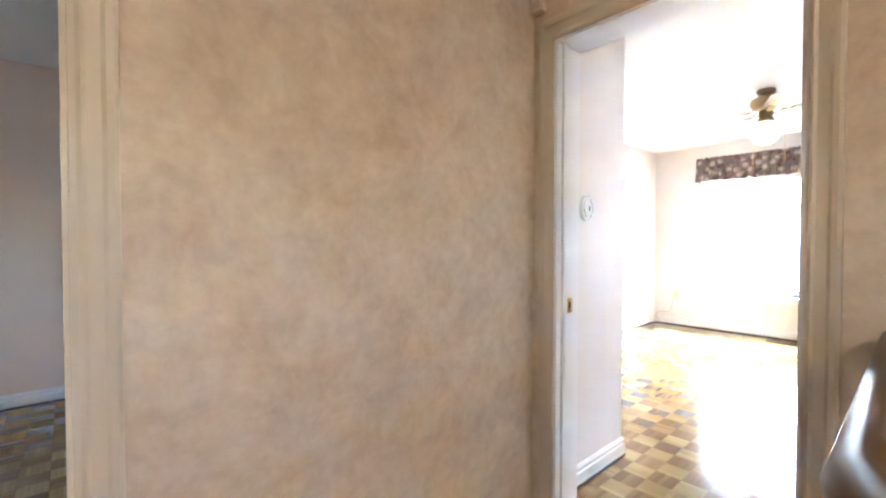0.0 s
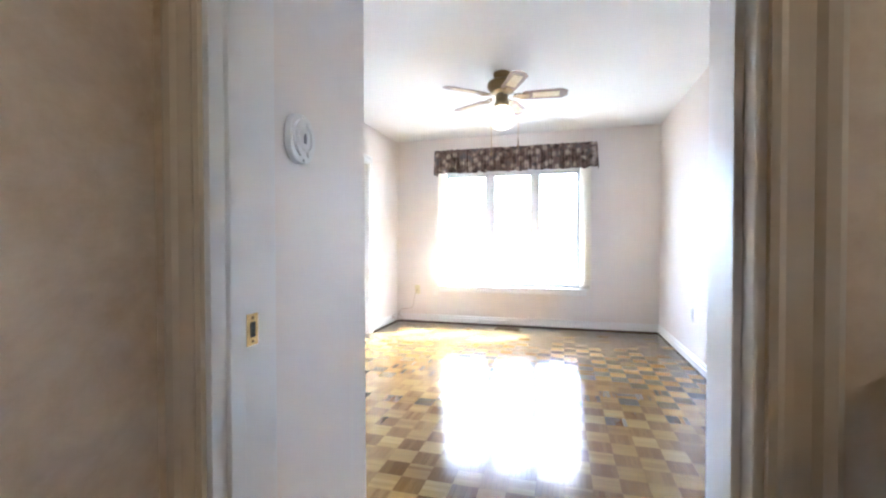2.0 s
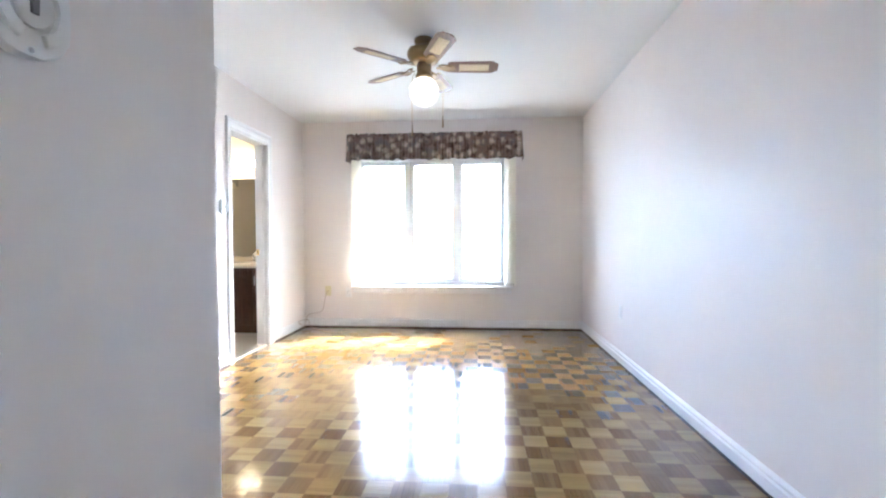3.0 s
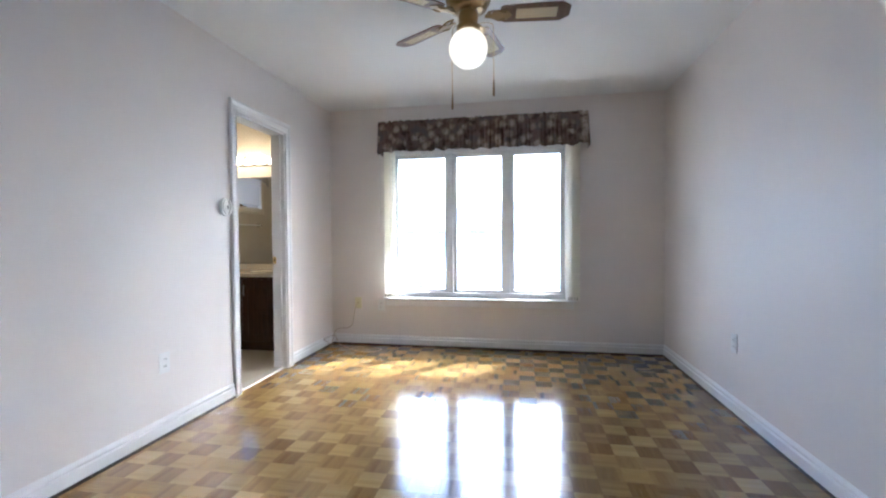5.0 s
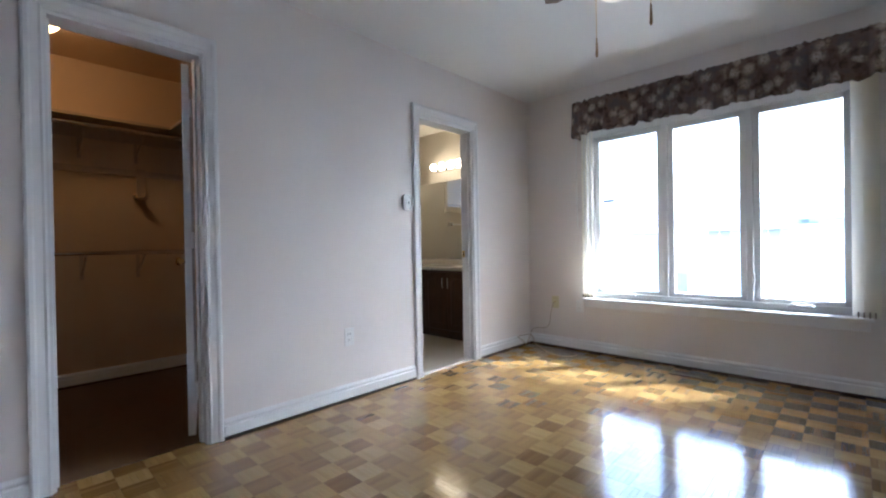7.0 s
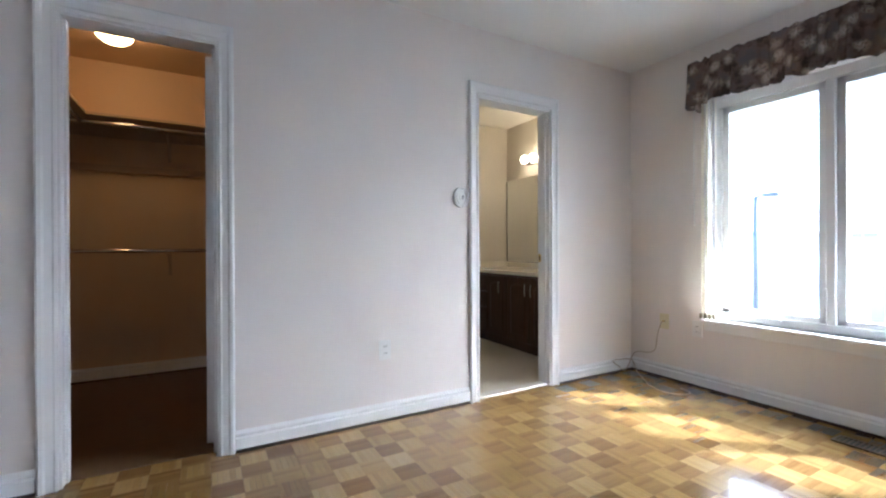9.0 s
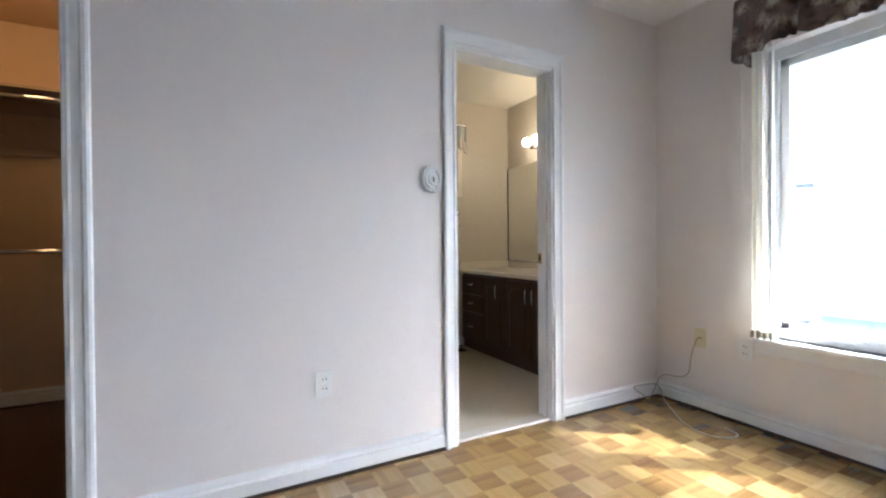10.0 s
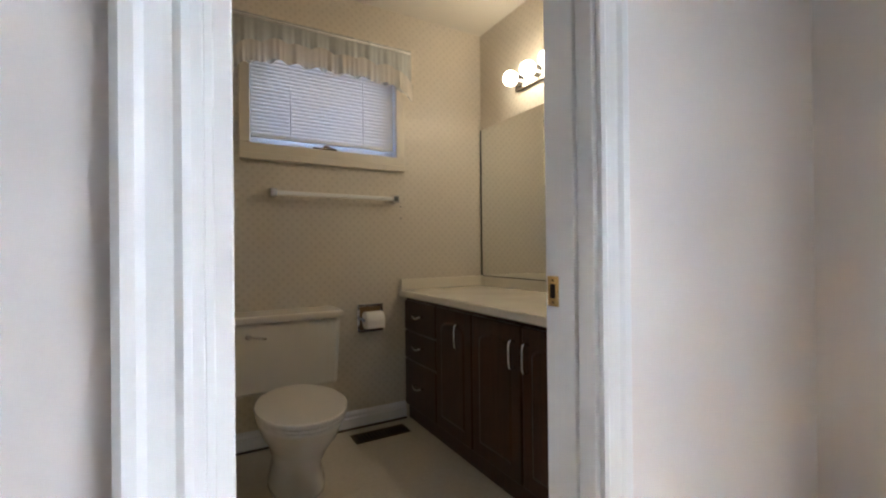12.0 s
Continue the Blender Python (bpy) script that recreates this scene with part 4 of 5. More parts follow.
    boxes("backsplash", [(BATH_X - 0.022, y0, 0.7745, BATH_X - 0.002, y1 - 0.021, 0.835)], MARBLE, topg, bevel=0.004)
    boxes("sidesplash", [(x0 - 0.004, y1 - 0.02, 0.7745, BATH_X - 0.003, y1, 0.84)], MARBLE, topg, bevel=0.004)
    tap = thing("faucet", (7.30, 3.62, 0.775), "chrome bathroom faucet on the vanity top", "faucet")
    bm = bmesh.new()
    box(bm, 7.27, 3.54, 0.774, 7.33, 3.70, 0.79, 0.005)
    tube(bm, smooth_line([(7.30, 3.62, 0.785), (7.29, 3.62, 0.86), (7.22, 3.62, 0.89), (7.17, 3.62, 0.86)], 5), 0.012, 10)
    part("spout", bm, CHROME, tap)
    for yy in (3.56, 3.68):
        bm = bmesh.new()
        lathe(bm, [(0.014, 0.788), (0.012, 0.82), (0.022, 0.83), (0.022, 0.85), (0.0, 0.855)], (7.30, yy, 0), "z", 16)
        part("knob", bm, CHROME, tap)
    # mirror
    mir = thing("wall_mirror", (BATH_X, 4.0, 1.3), "large frameless wall mirror over the vanity", "mirror")
    boxes("glass", [(BATH_X - 0.008, 3.20, 0.840, BATH_X - 0.002, BATH_Y - 0.012, 1.805)], MIRROR, mir)
    boxes("edge_strip", [(BATH_X - 0.012, BATH_Y - 0.0115, 0.84, BATH_X - 0.001, BATH_Y - 0.006, 1.805), (BATH_X - 0.011, 3.20, 0.8352, BATH_X - 0.001, BATH_Y - 0.012, 0.8398)], SLOT, mir)
    # light bar
    bar = thing("vanity_light", (BATH_X, 4.1, 1.985), "chrome vanity light bar with lit round bulbs", "wall lamp")
    boxes("back_plate", [(BATH_X - 0.028, 3.62, 1.935, BATH_X - 0.001, 4.475, 2.02)], plain("dark_chrome", (0.34, 0.32, 0.29), 0.22, 1.0, 0.01, 200), bar, bevel=0.004)
    for i in range(6):
        yy = 4.425 - 0.147 * i
        bm = bmesh.new()
        lathe(bm, [(0.027, -0.027), (0.027, -0.036), (0.019, -0.040), (0.019, -0.062), (0.015, -0.064)], (BATH_X, yy, 1.978), "x", 18)
        sock = part("lamp_socket", bm, CHROME, bar)
        bm = bmesh.new()
        lathe(bm, [(0.014, -0.058), (0.022, -0.064)] + [(0.043 * math.sin(radians(a)), -0.100 - 0.043 * math.cos(radians(a)) * -1) for a in range(32, 176, 12)] + [(0.0, -0.143)], (BATH_X, yy, 1.982), "x", 22)
        part("bulb", bm, BULB, sock, "lit frosted globe bulb")
    # toilet
    toi = thing("toilet", (6.07, 4.6, 0), "bone coloured two-piece toilet with closed lid", "toilet")
    tx = 6.125
    bm = bmesh.new()
    prism(bm, [(tx - 0.245, 4.855), (tx - 0.265, 4.68), (tx - 0.24, 4.655), (tx + 0.24, 4.655), (tx + 0.265, 4.68), (tx + 0.245, 4.855)], 0.345, 0.675, 0.015)
    for v in bm.verts:
        if v.co.z < 0.5:
            v.co.x = tx + (v.co.x - tx) * 0.93
    part("tank", bm, PORCELAIN, toi)
    bm = bmesh.new()
    prism(bm, [(tx - 0.275, 4.862), (tx - 0.278, 4.66), (tx - 0.255, 4.64), (tx + 0.255, 4.64), (tx + 0.278, 4.66), (tx + 0.275, 4.862)], 0.676, 0.712, 0.010)
    part("tank_lid", bm, PORCELAIN, toi)

    def oval(back, front, half, k=26):
        pts = []
        for i in range(k):
            a = 2 * math.pi * i / k
            s, c = math.sin(a), math.cos(a)
            y = (back + front) / 2 + (back - front) / 2 * c
            w = half * (abs(s) ** 0.85) * (1 if s >= 0 else -1)
            pts.append((tx + w * (1.0 if c < 0.3 else 1.0 - 0.10 * c), y))
        return pts
    bm = bmesh.new()
    levels = [(0.005, 4.66, 4.27, 0.115), (0.03, 4.66, 4.26, 0.115), (0.12, 4.655, 4.27, 0.095), (0.21, 4.655, 4.20, 0.12), (0.27, 4.65, 4.14, 0.150), (0.325, 4.645, 4.10, 0.168), (0.351, 4.645, 4.09, 0.171)]
    rings = [[bm.verts.new((x, y, z)) for x, y in oval(b, f, w)] for z, b, f, w in levels]
    for a, b in zip(rings, rings[1:]):
        for i in range(len(a)):
            bm.faces.new((a[i], a[(i + 1) % len(a)], b[(i + 1) % len(a)], b[i])).smooth = True
    bm.faces.new(rings[0])
    bm.faces.new(rings[-1])
    bmesh.ops.recalc_face_normals(bm, faces=bm.faces[:])
    part("bowl", bm, PORCELAIN, toi)
    for name, z0, z1, g in (("seat", 0.352, 0.368, 0.0), ("lid", 0.3685, 0.388, 0.004)):
        bm = bmesh.new()
        prism(bm, oval(4.60, 4.085 - g, 0.174 + g), z0, z1, 0.006)
        part(name, bm, PORCELAIN, toi)
    bm = bmesh.new()
    lathe(bm, [(0.014, 0), (0.014, -0.012), (0.008, -0.016), (0.0, -0.016)], (tx - 0.17, 4.654, 0.62), "y", 14)
    tube(bm, [(tx - 0.17, 4.638, 0.62), (tx - 0.13, 4.632, 0.615), (tx - 0.095, 4.634, 0.606)], 0.006)
    part("flush_lever", bm, CHROME, toi, "chrome flush lever")
    # tissue holder
    tp = thing("tissue_holder", (6.617, BATH_Y, 0.62), "recessed chrome toilet tissue holder", "tissue holder")
    boxes("plate", [(6.54, BATH_Y - 0.010, 0.545, 6.695, BATH_Y - 0.001, 0.56), (6.54, BATH_Y - 0.010, 0.69, 6.695, BATH_Y - 0.001, 0.705), (6.54, BATH_Y - 0.010, 0.56, 6.555, BATH_Y - 0.001, 0.69), (6.68, BATH_Y - 0.010, 0.56, 6.695, BATH_Y - 0.001, 0.69)], CHROME, tp, bevel=0.002)
    boxes("recess", [(6.555, BATH_Y - 0.004, 0.56, 6.68, BATH_Y - 0.001, 0.69)], OLDBRASS, tp)
    for xx in (6.560, 6.675):
        boxes("arm", [(xx - 0.004, BATH_Y - 0.055, 0.612, xx + 0.004, BATH_Y - 0.004, 0.634)], CHROME, tp, bevel=0.002)
    roll = thing("toilet_roll", (6.62, BATH_Y - 0.055, 0.62), "white toilet tissue roll on its holder", "toilet roll")
    bm = bmesh.new()
    lathe(bm, [(0.02, -0.052), (0.046, -0.052), (0.048, -0.050), (0.048, 0.050), (0.046, 0.052), (0.02, 0.052)], (6.6175, BATH_Y - 0.06, 0.62), "x", 30)
    box(bm, 6.568, BATH_Y - 0.109, 0.58, 6.667, BATH_Y - 0.1075, 0.622)
    part("paper", bm, PAPER, roll)
    bm = bmesh.new()
    lathe(bm, [(0.010, -0.054), (0.010, 0.054)], (6.6175, BATH_Y - 0.06, 0.62), "x", 12)
    part("spindle", bm, CHROME, roll)
    # towel bar
    tow = thing("towel_bar", (6.43, BATH_Y, 1.31), "white towel bar on chrome posts under the bathroom window", "towel bar")
    boxes("bar", [(6.10, BATH_Y - 0.062, 1.302, 6.755, BATH_Y - 0.046, 1.322)], PLASTIC, tow, bevel=0.003)
    for xx in (6.092, 6.762):
        boxes("post", [(xx - 0.018, BATH_Y - 0.072, 1.290, xx + 0.018, BATH_Y - 0.001, 1.334)], CHROME, tow, bevel=0.005)
    boxes("screw_hole", [(6.815, BATH_Y - 0.003, 1.27, 6.822, BATH_Y - 0.0005, 1.277), (6.815, BATH_Y - 0.003, 1.20, 6.822, BATH_Y - 0.0005, 1.207)], SLOT, tow)
    # window
    win = structure(thing("window_2", (6.39, BATH_Y, 1.57), "", ""), "small bathroom window with cream casing", "window")
    CR = paint("bath_trim_cream", (0.74, 0.68, 0.57), 0.35, 120, 0.05, 0.02)
    a, b, z0, z1 = 5.99, 6.79, 1.565, 2.12
    boxes("casing", [(a - 0.05, BATH_Y - 0.016, z0 - 0.05, b + 0.05, BATH_Y - 0.001, z0), (a - 0.05, BATH_Y - 0.016, z1, b + 0.05, BATH_Y - 0.001, z1 + 0.05),
                     (a - 0.05, BATH_Y - 0.016, z0, a, BATH_Y - 0.001, z1), (b, BATH_Y - 0.016, z0, b + 0.05, BATH_Y - 0.001, z1)], CR, win, bevel=0.003)
    boxes("window_sill", [(a - 0.05, BATH_Y - 0.028, z0 - 0.085, b + 0.05, BATH_Y - 0.001, z0 - 0.0505)], CR, win, bevel=0.004)
    boxes("window_frame", [(a, BATH_Y + 0.05, z0, b, BATH_Y + 0.11, z0 + 0.045), (a, BATH_Y + 0.05, z1 - 0.045, b, BATH_Y + 0.11, z1), (a, BATH_Y + 0.05, z0 + 0.045, a + 0.045, BATH_Y + 0.11, z1 - 0.045), (b - 0.045, BATH_Y + 0.05, z0 + 0.045, b, BATH_Y + 0.11, z1 - 0.045)], VINYL, win, bevel=0.003)
    pane = boxes("pane", [(a + 0.04, BATH_Y + 0.078, z0 + 0.04, b - 0.04, BATH_Y + 0.082, z1 - 0.04)], GLASS, win)
    pane.visible_shadow = False
    bm = bmesh.new()
    lathe(bm, [(0.02, 0), (0.018, -0.02), (0.0, -0.024)], (6.39, BATH_Y + 0.05, z0 + 0.022), "y", 14)
    tube(bm, [(6.39, BATH_Y + 0.028, z0 + 0.025), (6.44, BATH_Y + 0.02, z0 + 0.012), (6.31, BATH_Y + 0.02, z0 + 0.012)], 0.006)
    part("crank", bm, OLDBRASS, win, "bronze window crank")
    # venetian blind
    vb = thing("venetian_blind", (6.39, BATH_Y, 1.9), "white horizontal mini blind lowered over the bathroom window", "blind")
    boxes("head_rail", [(a + 0.006, BATH_Y + 0.004, z1 - 0.03, b - 0.006, BATH_Y + 0.032, z1 - 0.002)], PLASTIC, vb)
    k = 24
    bm = bmesh.new()
    tilt = radians(69)
    for s in range(5):
        w = 0.024 * (s / 4 - 0.5)
        bow = 0.0022 * (1 - (s / 2 - 1) ** 2)
        for xx in (a + 0.008, b - 0.008):
            bm.verts.new((xx, math.cos(tilt) * w - math.sin(tilt) * bow, math.sin(tilt) * w + math.cos(tilt) * bow))
    bm.verts.ensure_lookup_table()
    for s in range(4):
        bm.faces.new([bm.verts[q] for q in (2 * s, 2 * s + 1, 2 * s + 3, 2 * s + 2)]).smooth = True
    first = part("slat", bm, PLASTIC, vb)
    mesh = first.data
    for i in range(k):
        o = first if i == 0 else new("slat", mesh)
        if i:
            o.parent = vb
            o.matrix_parent_inverse = vb.matrix_basis.inverted()
        o.matrix_basis = Matrix.Translation((0, BATH_Y + 0.018, z0 + 0.058 + i * 0.0192))
    boxes("bottom_rail", [(a + 0.008, BATH_Y + 0.008, z0 + 0.036, b - 0.008, BATH_Y + 0.028, z0 + 0.048)], PLASTIC, vb, bevel=0.003)
    for xx in (a + 0.2, b - 0.2):
        bm = bmesh.new()
        tube(bm, [(xx, BATH_Y + 0.004, z0 + 0.04), (xx, BATH_Y + 0.004, z1 - 0.02)], 0.0012, 6)
        part("ladder_cord", bm, PLASTIC, vb)
    # sheer valance
    cur = thing("sheer_valance", (6.4, BATH_Y - 0.06, 2.2), "grey sheer ruffled valance over the bathroom window", "valance")
    bm = bmesh.new()
    cols = []
    for i in range(161):
        t = i / 160
        x = 5.90 + 0.975 * t
        f = noise.noise(Vector((x * 17, 0, 0))) + 0.5 * noise.noise(Vector((x * 45, 3, 0)))
        low = 1.985 - 0.085 * abs(2 * t - 1) ** 6 + 0.012 * math.sin(x * 70)
        cols.append([bm.verts.new((x, BATH_Y - 0.05 - f * (0.006 + 0.018 * r / 6), 2.20 + (low - 2.20) * r / 6)) for r in range(7)])
    for c, d in zip(cols, cols[1:]):
        for r in range(6):
            bm.faces.new((c[r], c[r + 1], d[r + 1], d[r])).smooth = True
    part("fabric", bm, SHEER, cur)
    bm = bmesh.new()
    cols = []
    for i in range(161):
        t = i / 160
        x = 5.90 + 0.975 * t
        f = noise.noise(Vector((x * 21, 5, 0))) + 0.5 * noise.noise(Vector((x * 50, 8, 0)))
        low = 1.968 - 0.085 * abs(2 * t - 1) ** 6 + 0.016 * abs(math.sin(x * 26))
        cols.append([bm.verts.new((x, BATH_Y - 0.074 - f * (0.004 + 0.014 * r / 4), low + 0.105 * (1 - r / 4) + 0.006 * math.sin(x * 30))) for r in range(5)])
    for c, d in zip(cols, cols[1:]):
        for r in range(4):
            bm.faces.new((c[r], c[r + 1], d[r + 1], d[r])).smooth = True
    part("ruffle", bm, SHEERCREAM, cur, "pale cream scalloped ruffle")
    bm = bmesh.new()
    tube(bm, [(5.90, BATH_Y - 0.002, 2.185), (5.90, BATH_Y - 0.05, 2.185), (6.87, BATH_Y - 0.05, 2.185), (6.87, BATH_Y - 0.002, 2.185)], 0.006)
    part("rod", bm, PLASTIC, cur)


build_bath()


# ---- hall ----
# Unseen lamp, added and placed to give the hall its warm light.
def build_unseen_hall_lamp():
    lx, ly = 0.55, -0.80
    lamp = thing("unseen_hall_lamp", (lx, ly, TOP), "unseen frosted glass ceiling lamp added to light the hall", "ceiling lamp")
    bm = bmesh.new()
    lathe(bm, [(0.0, 0), (0.14, 0), (0.14, -0.02), (0.12, -0.024)], (lx, ly, TOP), "z", 28)
    part("base", bm, BRASS, lamp)
    bm = bmesh.new()
    lathe(bm, [(0.12, -0.02), (0.165, -0.04), (0.17, -0.07), (0.14, -0.11), (0.08, -0.135), (0.0, -0.142)], (lx, ly, TOP), "z", 28)
    part("shade", bm, HALLGLOW, lamp, "glowing frosted glass shade")


build_unseen_hall_lamp()


def build_railing():
    r = thing("stair_railing", (1.8, 0.43, 0), "dark stained wooden stair railing with turned balusters", "railing")
    bm = bmesh.new()
    sect = [(-0.030, -0.056), (-0.034, -0.034), (-0.026, -0.010), (0.0, 0.0), (0.026, -0.010), (0.034, -0.034), (0.030, -0.056), (0.014, -0.066), (-0.014, -0.066)]
    line = [(2.335, 0.446, 0.5), (2.325, 0.446, 0.85), (2.30, 0.446, 1), (1.90, 0.442, 1), (1.44, 0.438, 1), (1.34, 0.41, 1), (1.29, 0.33, 1), (1.28, 0.20, 1), (1.28, -1.58, 1)]
    rings = []
    for i, (x, y, k) in enumerate(line):
        a, b = line[max(i - 1, 0)], line[min(i + 1, len(line) - 1)]
        d = Vector((b[0] - a[0], b[1] - a[1], 0)).normalized()
        rings.append([bm.verts.new((x - d.y * u * k, y + d.x * u * k, 0.985 - 0.03 * (1 - k) + w * k)) for u, w in sect])
    for a, b in zip(rings, rings[1:]):
        for i in range(len(sect)):
            bm.faces.new((a[i], a[(i + 1) % len(sect)], b[(i + 1) % len(sect)], b[i])).smooth = True
    bm.faces.new(rings[0])
    bm.faces.new(rings[-1])
    bmesh.ops.recalc_face_normals(bm, faces=bm.faces[:])
    part("handrail", bm, RAILWOOD, r)
    spots = [(2.27 - 0.115 * i, 0.442) for i in range(8)] + [(1.28, 0.22 - 0.115 * i) for i in range(16)]
    for x, y in spots:
        bm = bmesh.new()
        lathe(bm, [(0.018, 0.0), (0.018, 0.16), (0.012, 0.18), (0.017, 0.22), (0.011, 0.27), (0.016, 0.45), (0.012, 0.62), (0.010, 0.76), (0.015, 0.78), (0.015, 0.925)], (x, y, 0), "z", 12)
        part("baluster", bm, RAILWOOD, r)


build_railing()


# ---- outside ----
structure(boxes("eave", [(7.53, -1.2, 2.36, 8.62, 5.6, 2.50)], TRIM), "white painted roof eave above the window", "eave")
structure(boxes("ground", [(-400, -400, -3.6, 600, 400, -3.3)], LAWN), "pale lawn reaching to the horizon", "ground")
structure(boxes("road", [(18, -300, -3.299, 26, 300, -3.26)], ROADMAT), "grey asphalt street", "road")
for a, b in ((16.2, 17.8), (26.2, 27.8)):
    structure(boxes("pavement", [(a, -300, -3.299, b, 300, -3.18)], CONCRETE), "pale concrete pavement with a kerb", "pavement")


def house(at, wide, high):
    x, y = at
    h = thing("house", (x, y, -3.3), "pale brick house with grey roof and white garage door", "house", "houses across the street")
    boxes("wall", [(x, y - wide / 2, -3.35, x + 9, y + wide / 2, -3.3 + high)], SIDING, h)
    bm = bmesh.new()
    z = -3.3 + high
    for yy in (y - wide / 2 - 0.4, y + wide / 2 + 0.4):
        for xx, zz in ((x - 0.5, z), (x + 9.5, z), (x + 4.5, z + 1.9)):
            bm.verts.new((xx, yy, zz))
    v = list(bm.verts)
    for f in ((0, 1, 2), (5, 4, 3), (0, 2, 5, 3), (2, 1, 4, 5), (1, 0, 3, 4)):
        bm.faces.new([v[i] for i in f])
    bmesh.ops.recalc_face_normals(bm, faces=bm.faces[:])
    roof = part("roof", bm, ROOFMAT, h)
    boxes("fascia", [(x - 0.52, y - wide / 2 - 0.4, z - 0.18, x - 0.40, y + wide / 2 + 0.4, z + 0.02)], TRIM, roof)
    for dy in (-wide * 0.32, -wide * 0.08, wide * 0.22):
        w = part("window", _rect(x - 0.02, y + dy - 0.6, 0.45, y + dy + 0.6, 1.75), DARKGLASS, h)
        boxes("frame", [(x - 0.07, y + dy - 0.68, 0.37, x - 0.001, y + dy + 0.68, 0.45), (x - 0.07, y + dy - 0.68, 1.75, x - 0.001, y + dy + 0.68, 1.83), (x - 0.07, y + dy - 0.04, 0.45, x - 0.001, y + dy + 0.04, 1.75),
                        (x - 0.07, y + dy - 0.68, 0.45, x - 0.001, y + dy - 0.6, 1.75), (x - 0.07, y + dy + 0.6, 0.45, x - 0.001, y + dy + 0.68, 1.75), (x - 0.06, y + dy - 0.6, 1.07, x - 0.001, y + dy + 0.6, 1.13)], TRIM, w)
    g = boxes("garage_door", [(x - 0.05, y - wide * 0.42, -3.25, x - 0.001, y - wide * 0.42 + 2.8, -1.1)], TRIM, h)
    boxes("panel_line", [(x - 0.056, y - wide * 0.42 + 0.1, -3.25 + 0.53 * i, x - 0.0505, y - wide * 0.42 + 2.7, -3.23 + 0.53 * i) for i in (1, 2, 3)], SLOT, g)
    d = boxes("door", [(x - 0.05, y + wide * 0.1, -3.2, x - 0.001, y + wide * 0.1 + 0.95, -1.1)], CONCRETE, h)
    bm = bmesh.new()
    lathe(bm, [(0.03, 0.0), (0.035, -0.03), (0.0, -0.05)], (x - 0.05, y + wide * 0.1 + 0.1, -2.2), "x", 10)
    part("door_handle", bm, BRASS, d)


def _rect(x, y0, z0, y1, z1):
    bm = bmesh.new()
    box(bm, x, y0, z0, x + 0.015, y1, z1)
    return bm


for i in range(7):
    house((36 + (i % 2) * 0.15, -24 + i * 10.6), 10.59, 5.2 + 0.25 * (i % 3))

# Added house-shaped block, put here to dim the bathroom window.
side = thing("bath_shade_block", (3, 9, -3.3), "added brown house-shaped block that keeps light from the bathroom window", "house")
boxes("wall", [(-4, 7.4, -3.35, 7.4, 14, 2.9)], plain("shade_block_brown", (0.24, 0.15, 0.11), 0.9, 0, 0.4, 5, 0.2), side)
bm = bmesh.new()
for xx in (-4.4, 7.8):
    for yy, zz in ((7.0, 2.9), (14.4, 2.9), (10.7, 5.2)):
        bm.verts.new((xx, yy, zz))
vs = list(bm.verts)
for f in ((0, 1, 2), (5, 4, 3), (0, 2, 5, 3), (2, 1, 4, 5), (1, 0, 3, 4)):
    bm.faces.new([vs[q] for q in f])
bmesh.ops.recalc_face_normals(bm, faces=bm.faces[:])
part("roof", bm, ROOFMAT, side)

pole = thing("street_lamp", (16.6, 6.41, -3.18), "dark grey metal street lamp beside the pavement", "street lamp")
LAMPMETAL = plain("street_lamp_metal", (0.10, 0.105, 0.11), 0.5, 0.4)
bm = bmesh.new()
lathe(bm, [(0.11, -3.18), (0.11, -2.9), (0.085, -2.8), (0.070, 0.0), (0.060, 2.30), (0.0, 2.31)], (16.6, 6.41, 0), "z", 14)
part("post", bm, LAMPMETAL, pole)
bm = bmesh.new()
tube(bm, smooth_line([(16.6, 6.41, 2.22), (16.6, 6.33, 2.31), (16.6, 6.15, 2.33)], 5), 0.035, 8)
part("arm", bm, LAMPMETAL, pole)
bm = bmesh.new()
prism(bm, [(16.46, 5.86), (16.74, 5.86), (16.70, 6.22), (16.50, 6.22)], 2.25, 2.36, 0.03)
part("lamp_head", bm, LAMPMETAL, pole)


def car(at):
    x, y, z = at
    c = thing("car", at, "silver parked car on the street", "car")
    bm = bmesh.new()
    side = [(-2.15, 0.35), (-2.2, 0.75), (-1.5, 0.92), (-0.95, 1.42), (0.75, 1.45), (1.45, 0.98), (2.15, 0.88), (2.2, 0.35)]
    a = [bm.verts.new((x - 0.85, y + u, z + w)) for u, w in side]
    b = [bm.verts.new((x + 0.85, y + u, z + w)) for u, w in side]
    bm.faces.new(a)
    bm.faces.new(b)
    for i in range(len(side)):
        bm.faces.new((a[i], a[(i + 1) % len(side)], b[(i + 1) % len(side)], b[i]))
    bmesh.ops.recalc_face_normals(bm, faces=bm.faces[:])
    bmesh.ops.bevel(bm, geom=bm.edges[:], offset=0.06, segments=2, affect="EDGES")
    part("body", bm, CARPAINT, c)
    boxes("window", [(x - 0.862, y - 0.85, z + 0.95, x + 0.862, y + 0.85, z + 1.35)], DARKGLASS, c, bevel=0.03)
    for u in (-1.4, 1.4):
        for s in (-1, 1):
            bm = bmesh.new()
            lathe(bm, [(0.0, -0.1), (0.30, -0.1), (0.32, -0.06), (0.32, 0.06), (0.30, 0.1), (0.0, 0.1)], (x + s * 0.80, y + u, z + 0.32), "x", 20)
            part("wheel", bm, RUBBER, c)


car((31.5, 1.0, -3.3))
car((31.5, 14.0, -3.3))


# ---- parquet ----
TILE = 0.12


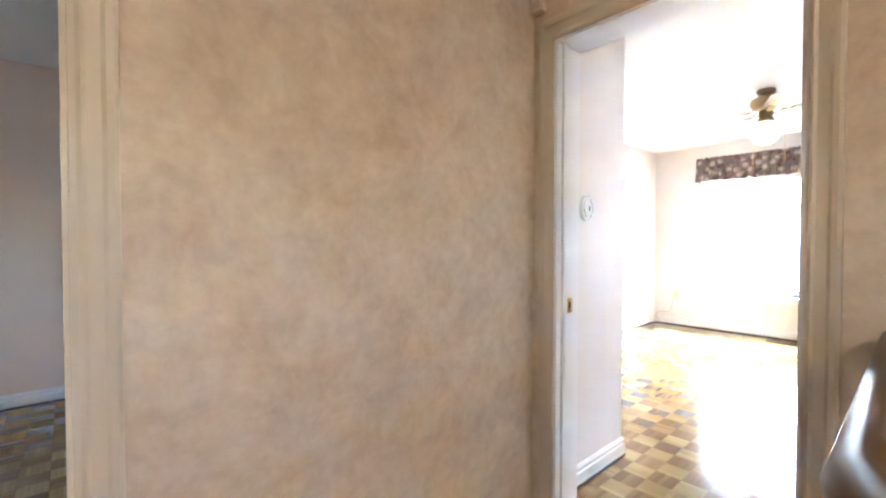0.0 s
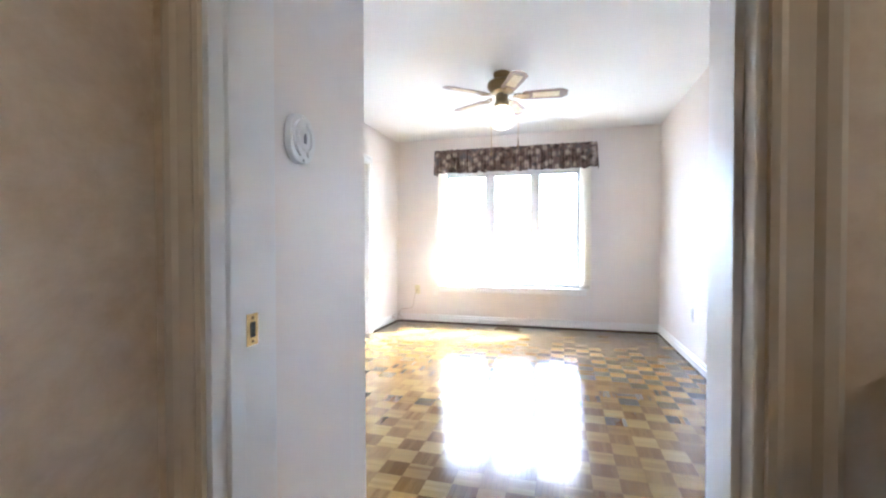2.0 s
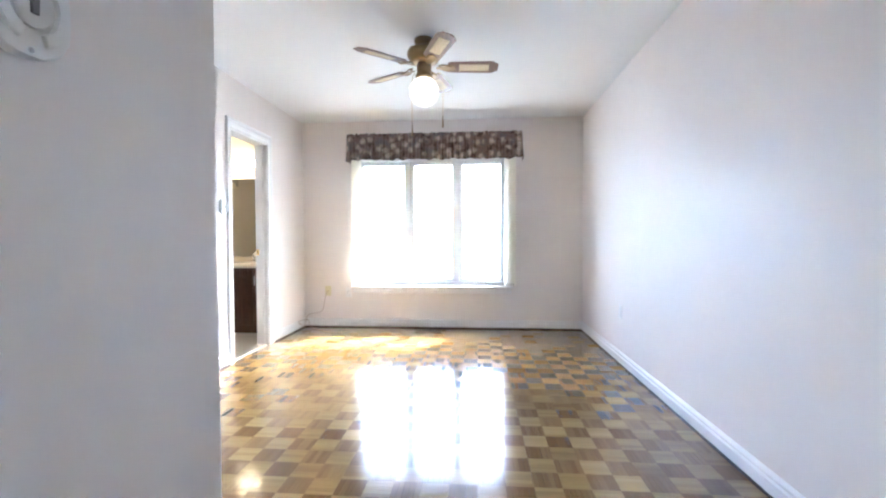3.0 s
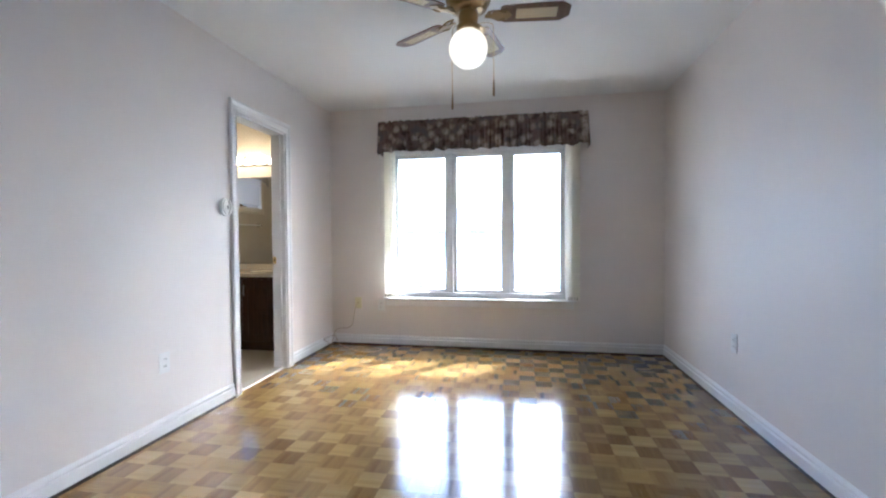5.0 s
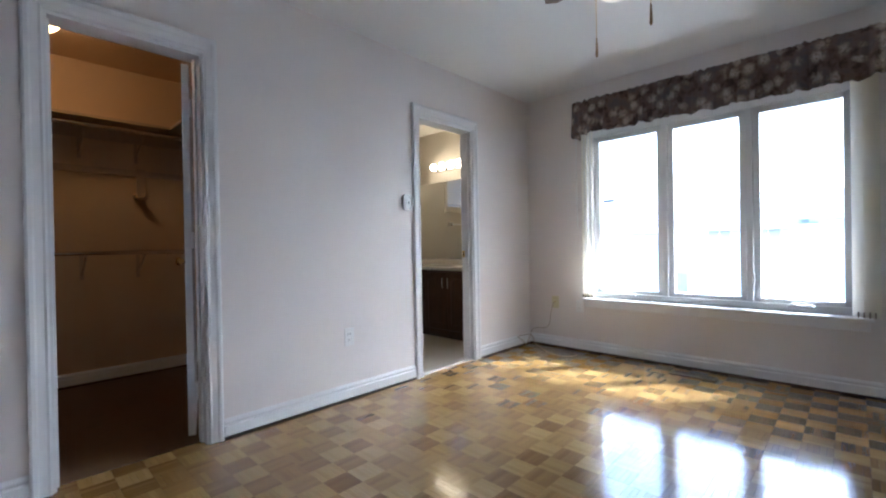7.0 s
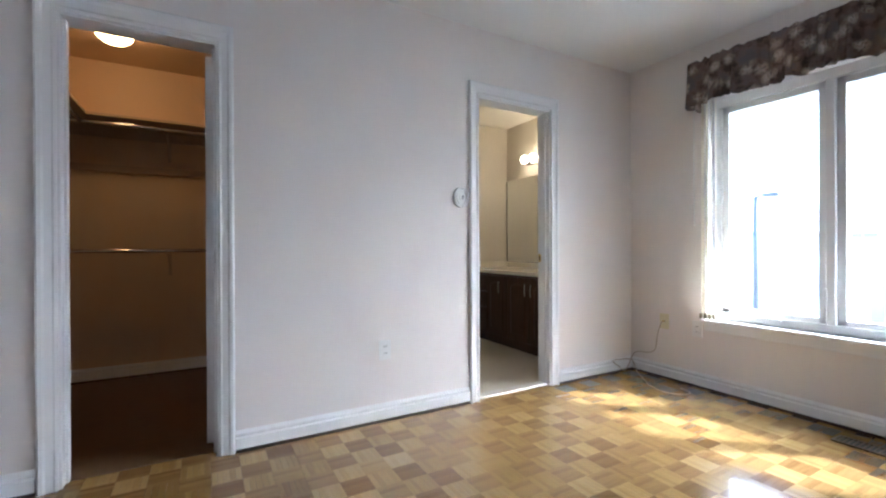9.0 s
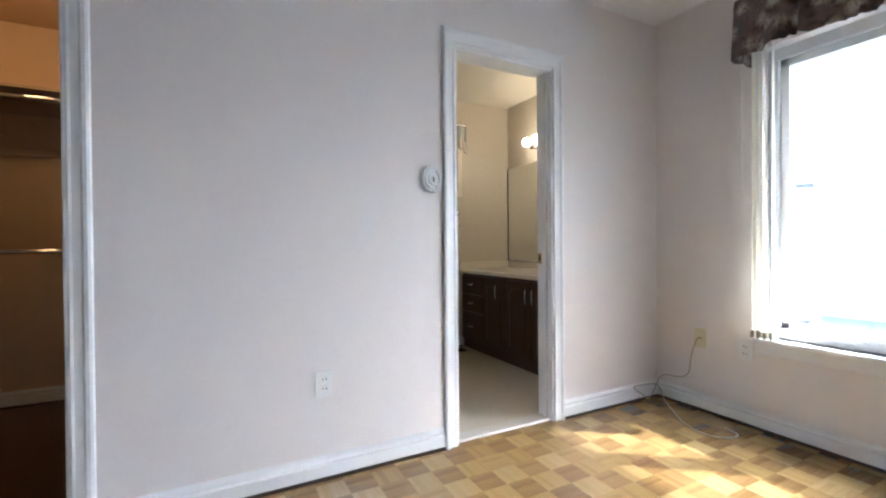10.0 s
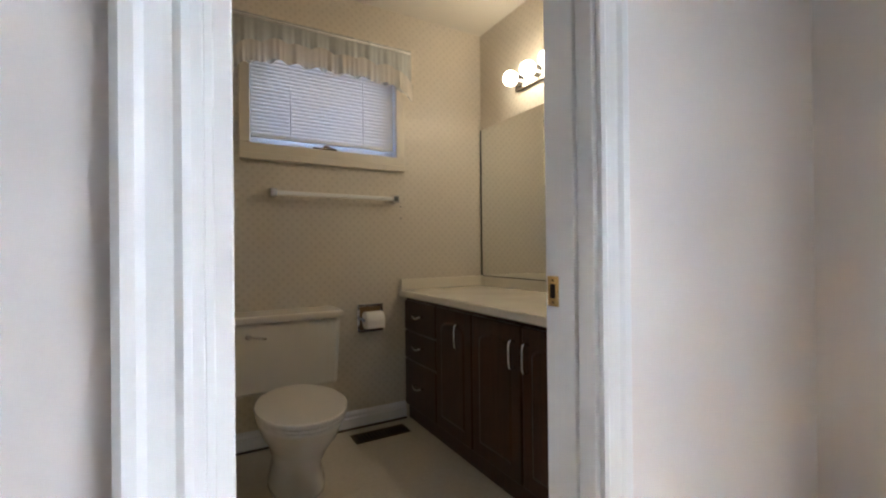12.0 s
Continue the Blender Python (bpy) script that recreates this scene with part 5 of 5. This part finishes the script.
def block_faces(verts, faces, grains, tone_sheens, ox, oy, turned, tone_sheen, off):
    """One block of five fingers: tops with chamfered edges."""
    n = 5
    for k in range(n):
        a, b = k * TILE / n, (k + 1) * TILE / n
        g, c = 0.0002, 0.0002
        ring = []
        for inset, z in ((g, -0.004), (g, -0.0007), (g + c, 0.0)):
            for u, v in ((inset, a + inset), (TILE - inset, a + inset), (TILE - inset, b - inset), (inset, b - inset)):
                ring.append((u, v, z))
        start = len(verts)
        for u, v, z in ring:
            verts.append((ox + u, oy + v, z) if not turned else (ox + TILE - v, oy + u, z))
        quads = [(8, 9, 10, 11)] + [(i, (i + 1) % 4, 4 + (i + 1) % 4, 4 + i) for i in range(4)] + [(4 + i, 4 + (i + 1) % 4, 8 + (i + 1) % 4, 8 + i) for i in range(4)]
        slip = off * 3.7 + k * 0.61
        for q in quads:
            faces.append([start + i for i in q])
            grains.extend((ring[i][0] + slip, ring[i][1] + slip * 0.7) for i in q)
            tone_sheens.extend((tone_sheen, 0.0) for i in q)


def parquet_mesh(name, blocks):
    verts, faces, grains, tone_sheens = [], [], [], []
    for bl in blocks:
        block_faces(verts, faces, grains, tone_sheens, *bl)
    mesh = bpy.data.meshes.new(name)
    mesh.from_pydata(verts, [], faces)
    for title, data in (("grain", grains), ("tone_sheen", tone_sheens)):
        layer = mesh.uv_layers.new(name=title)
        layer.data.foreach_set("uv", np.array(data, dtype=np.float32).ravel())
    mesh.materials.append(PARQUET)
    return mesh


def lay_parquet():
    rng = random.Random(7)
    shared = {}
    near, rest = [], []
    base = structure(new("floor_parquet", bpy.data.meshes.new("floor_parquet")), "glossy honey oak mosaic parquet floor in a checkered pattern", "floor")
    rooms = [(XD0 + 0.052, YS - 0.123, XW + 0.0, YN + 0.05), (-1.543, -0.10, 2.417, YV + 0.02), (-1.49, 1.581, 2.86, 4.64)]
    for r, (x0, y0, x1, y1) in enumerate(rooms):
        nx, ny = math.ceil((x1 - x0) / TILE), math.ceil((y1 - y0) / TILE)
        for i in range(nx):
            for j in range(ny):
                x, y = x0 + i * TILE, y0 + j * TILE
                if x + TILE * 0.5 > x1 or y + TILE * 0.5 > y1:
                    continue
                if r == 0 and x < XR - 0.13 and y > YV:
                    continue
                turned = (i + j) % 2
                # Random wood tone over a light or dark base: grain-direction sheen painted in.
                tone_sheen = min(1.0, max(0.0, (0.66 if turned else 0.41) + rng.gauss(0, 0.085)))
                if r == 0 and 4.35 < x < 6.95 and 1.2 < y < 3.0:
                    near.append((x, y, turned, tone_sheen))
                else:
                    rest.append((x, y, turned, tone_sheen, rng.random() * 40))
    near.sort(key=lambda b: abs(b[0] - 5.7) + abs(b[1] - 2.2))
    rest += [(*b, rng.random() * 40) for b in near[290:]]
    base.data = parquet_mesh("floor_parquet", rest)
    base["kind"] = "structure"
    for x, y, turned, tone_sheen in near[:290]:
        key = (turned, round(tone_sheen * 7), rng.randrange(3))
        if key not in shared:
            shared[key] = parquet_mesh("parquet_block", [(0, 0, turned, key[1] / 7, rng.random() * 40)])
        ob = new("parquet_block", shared[key])
        ob.parent = base
        ob.location = (x, y, 0)


lay_parquet()
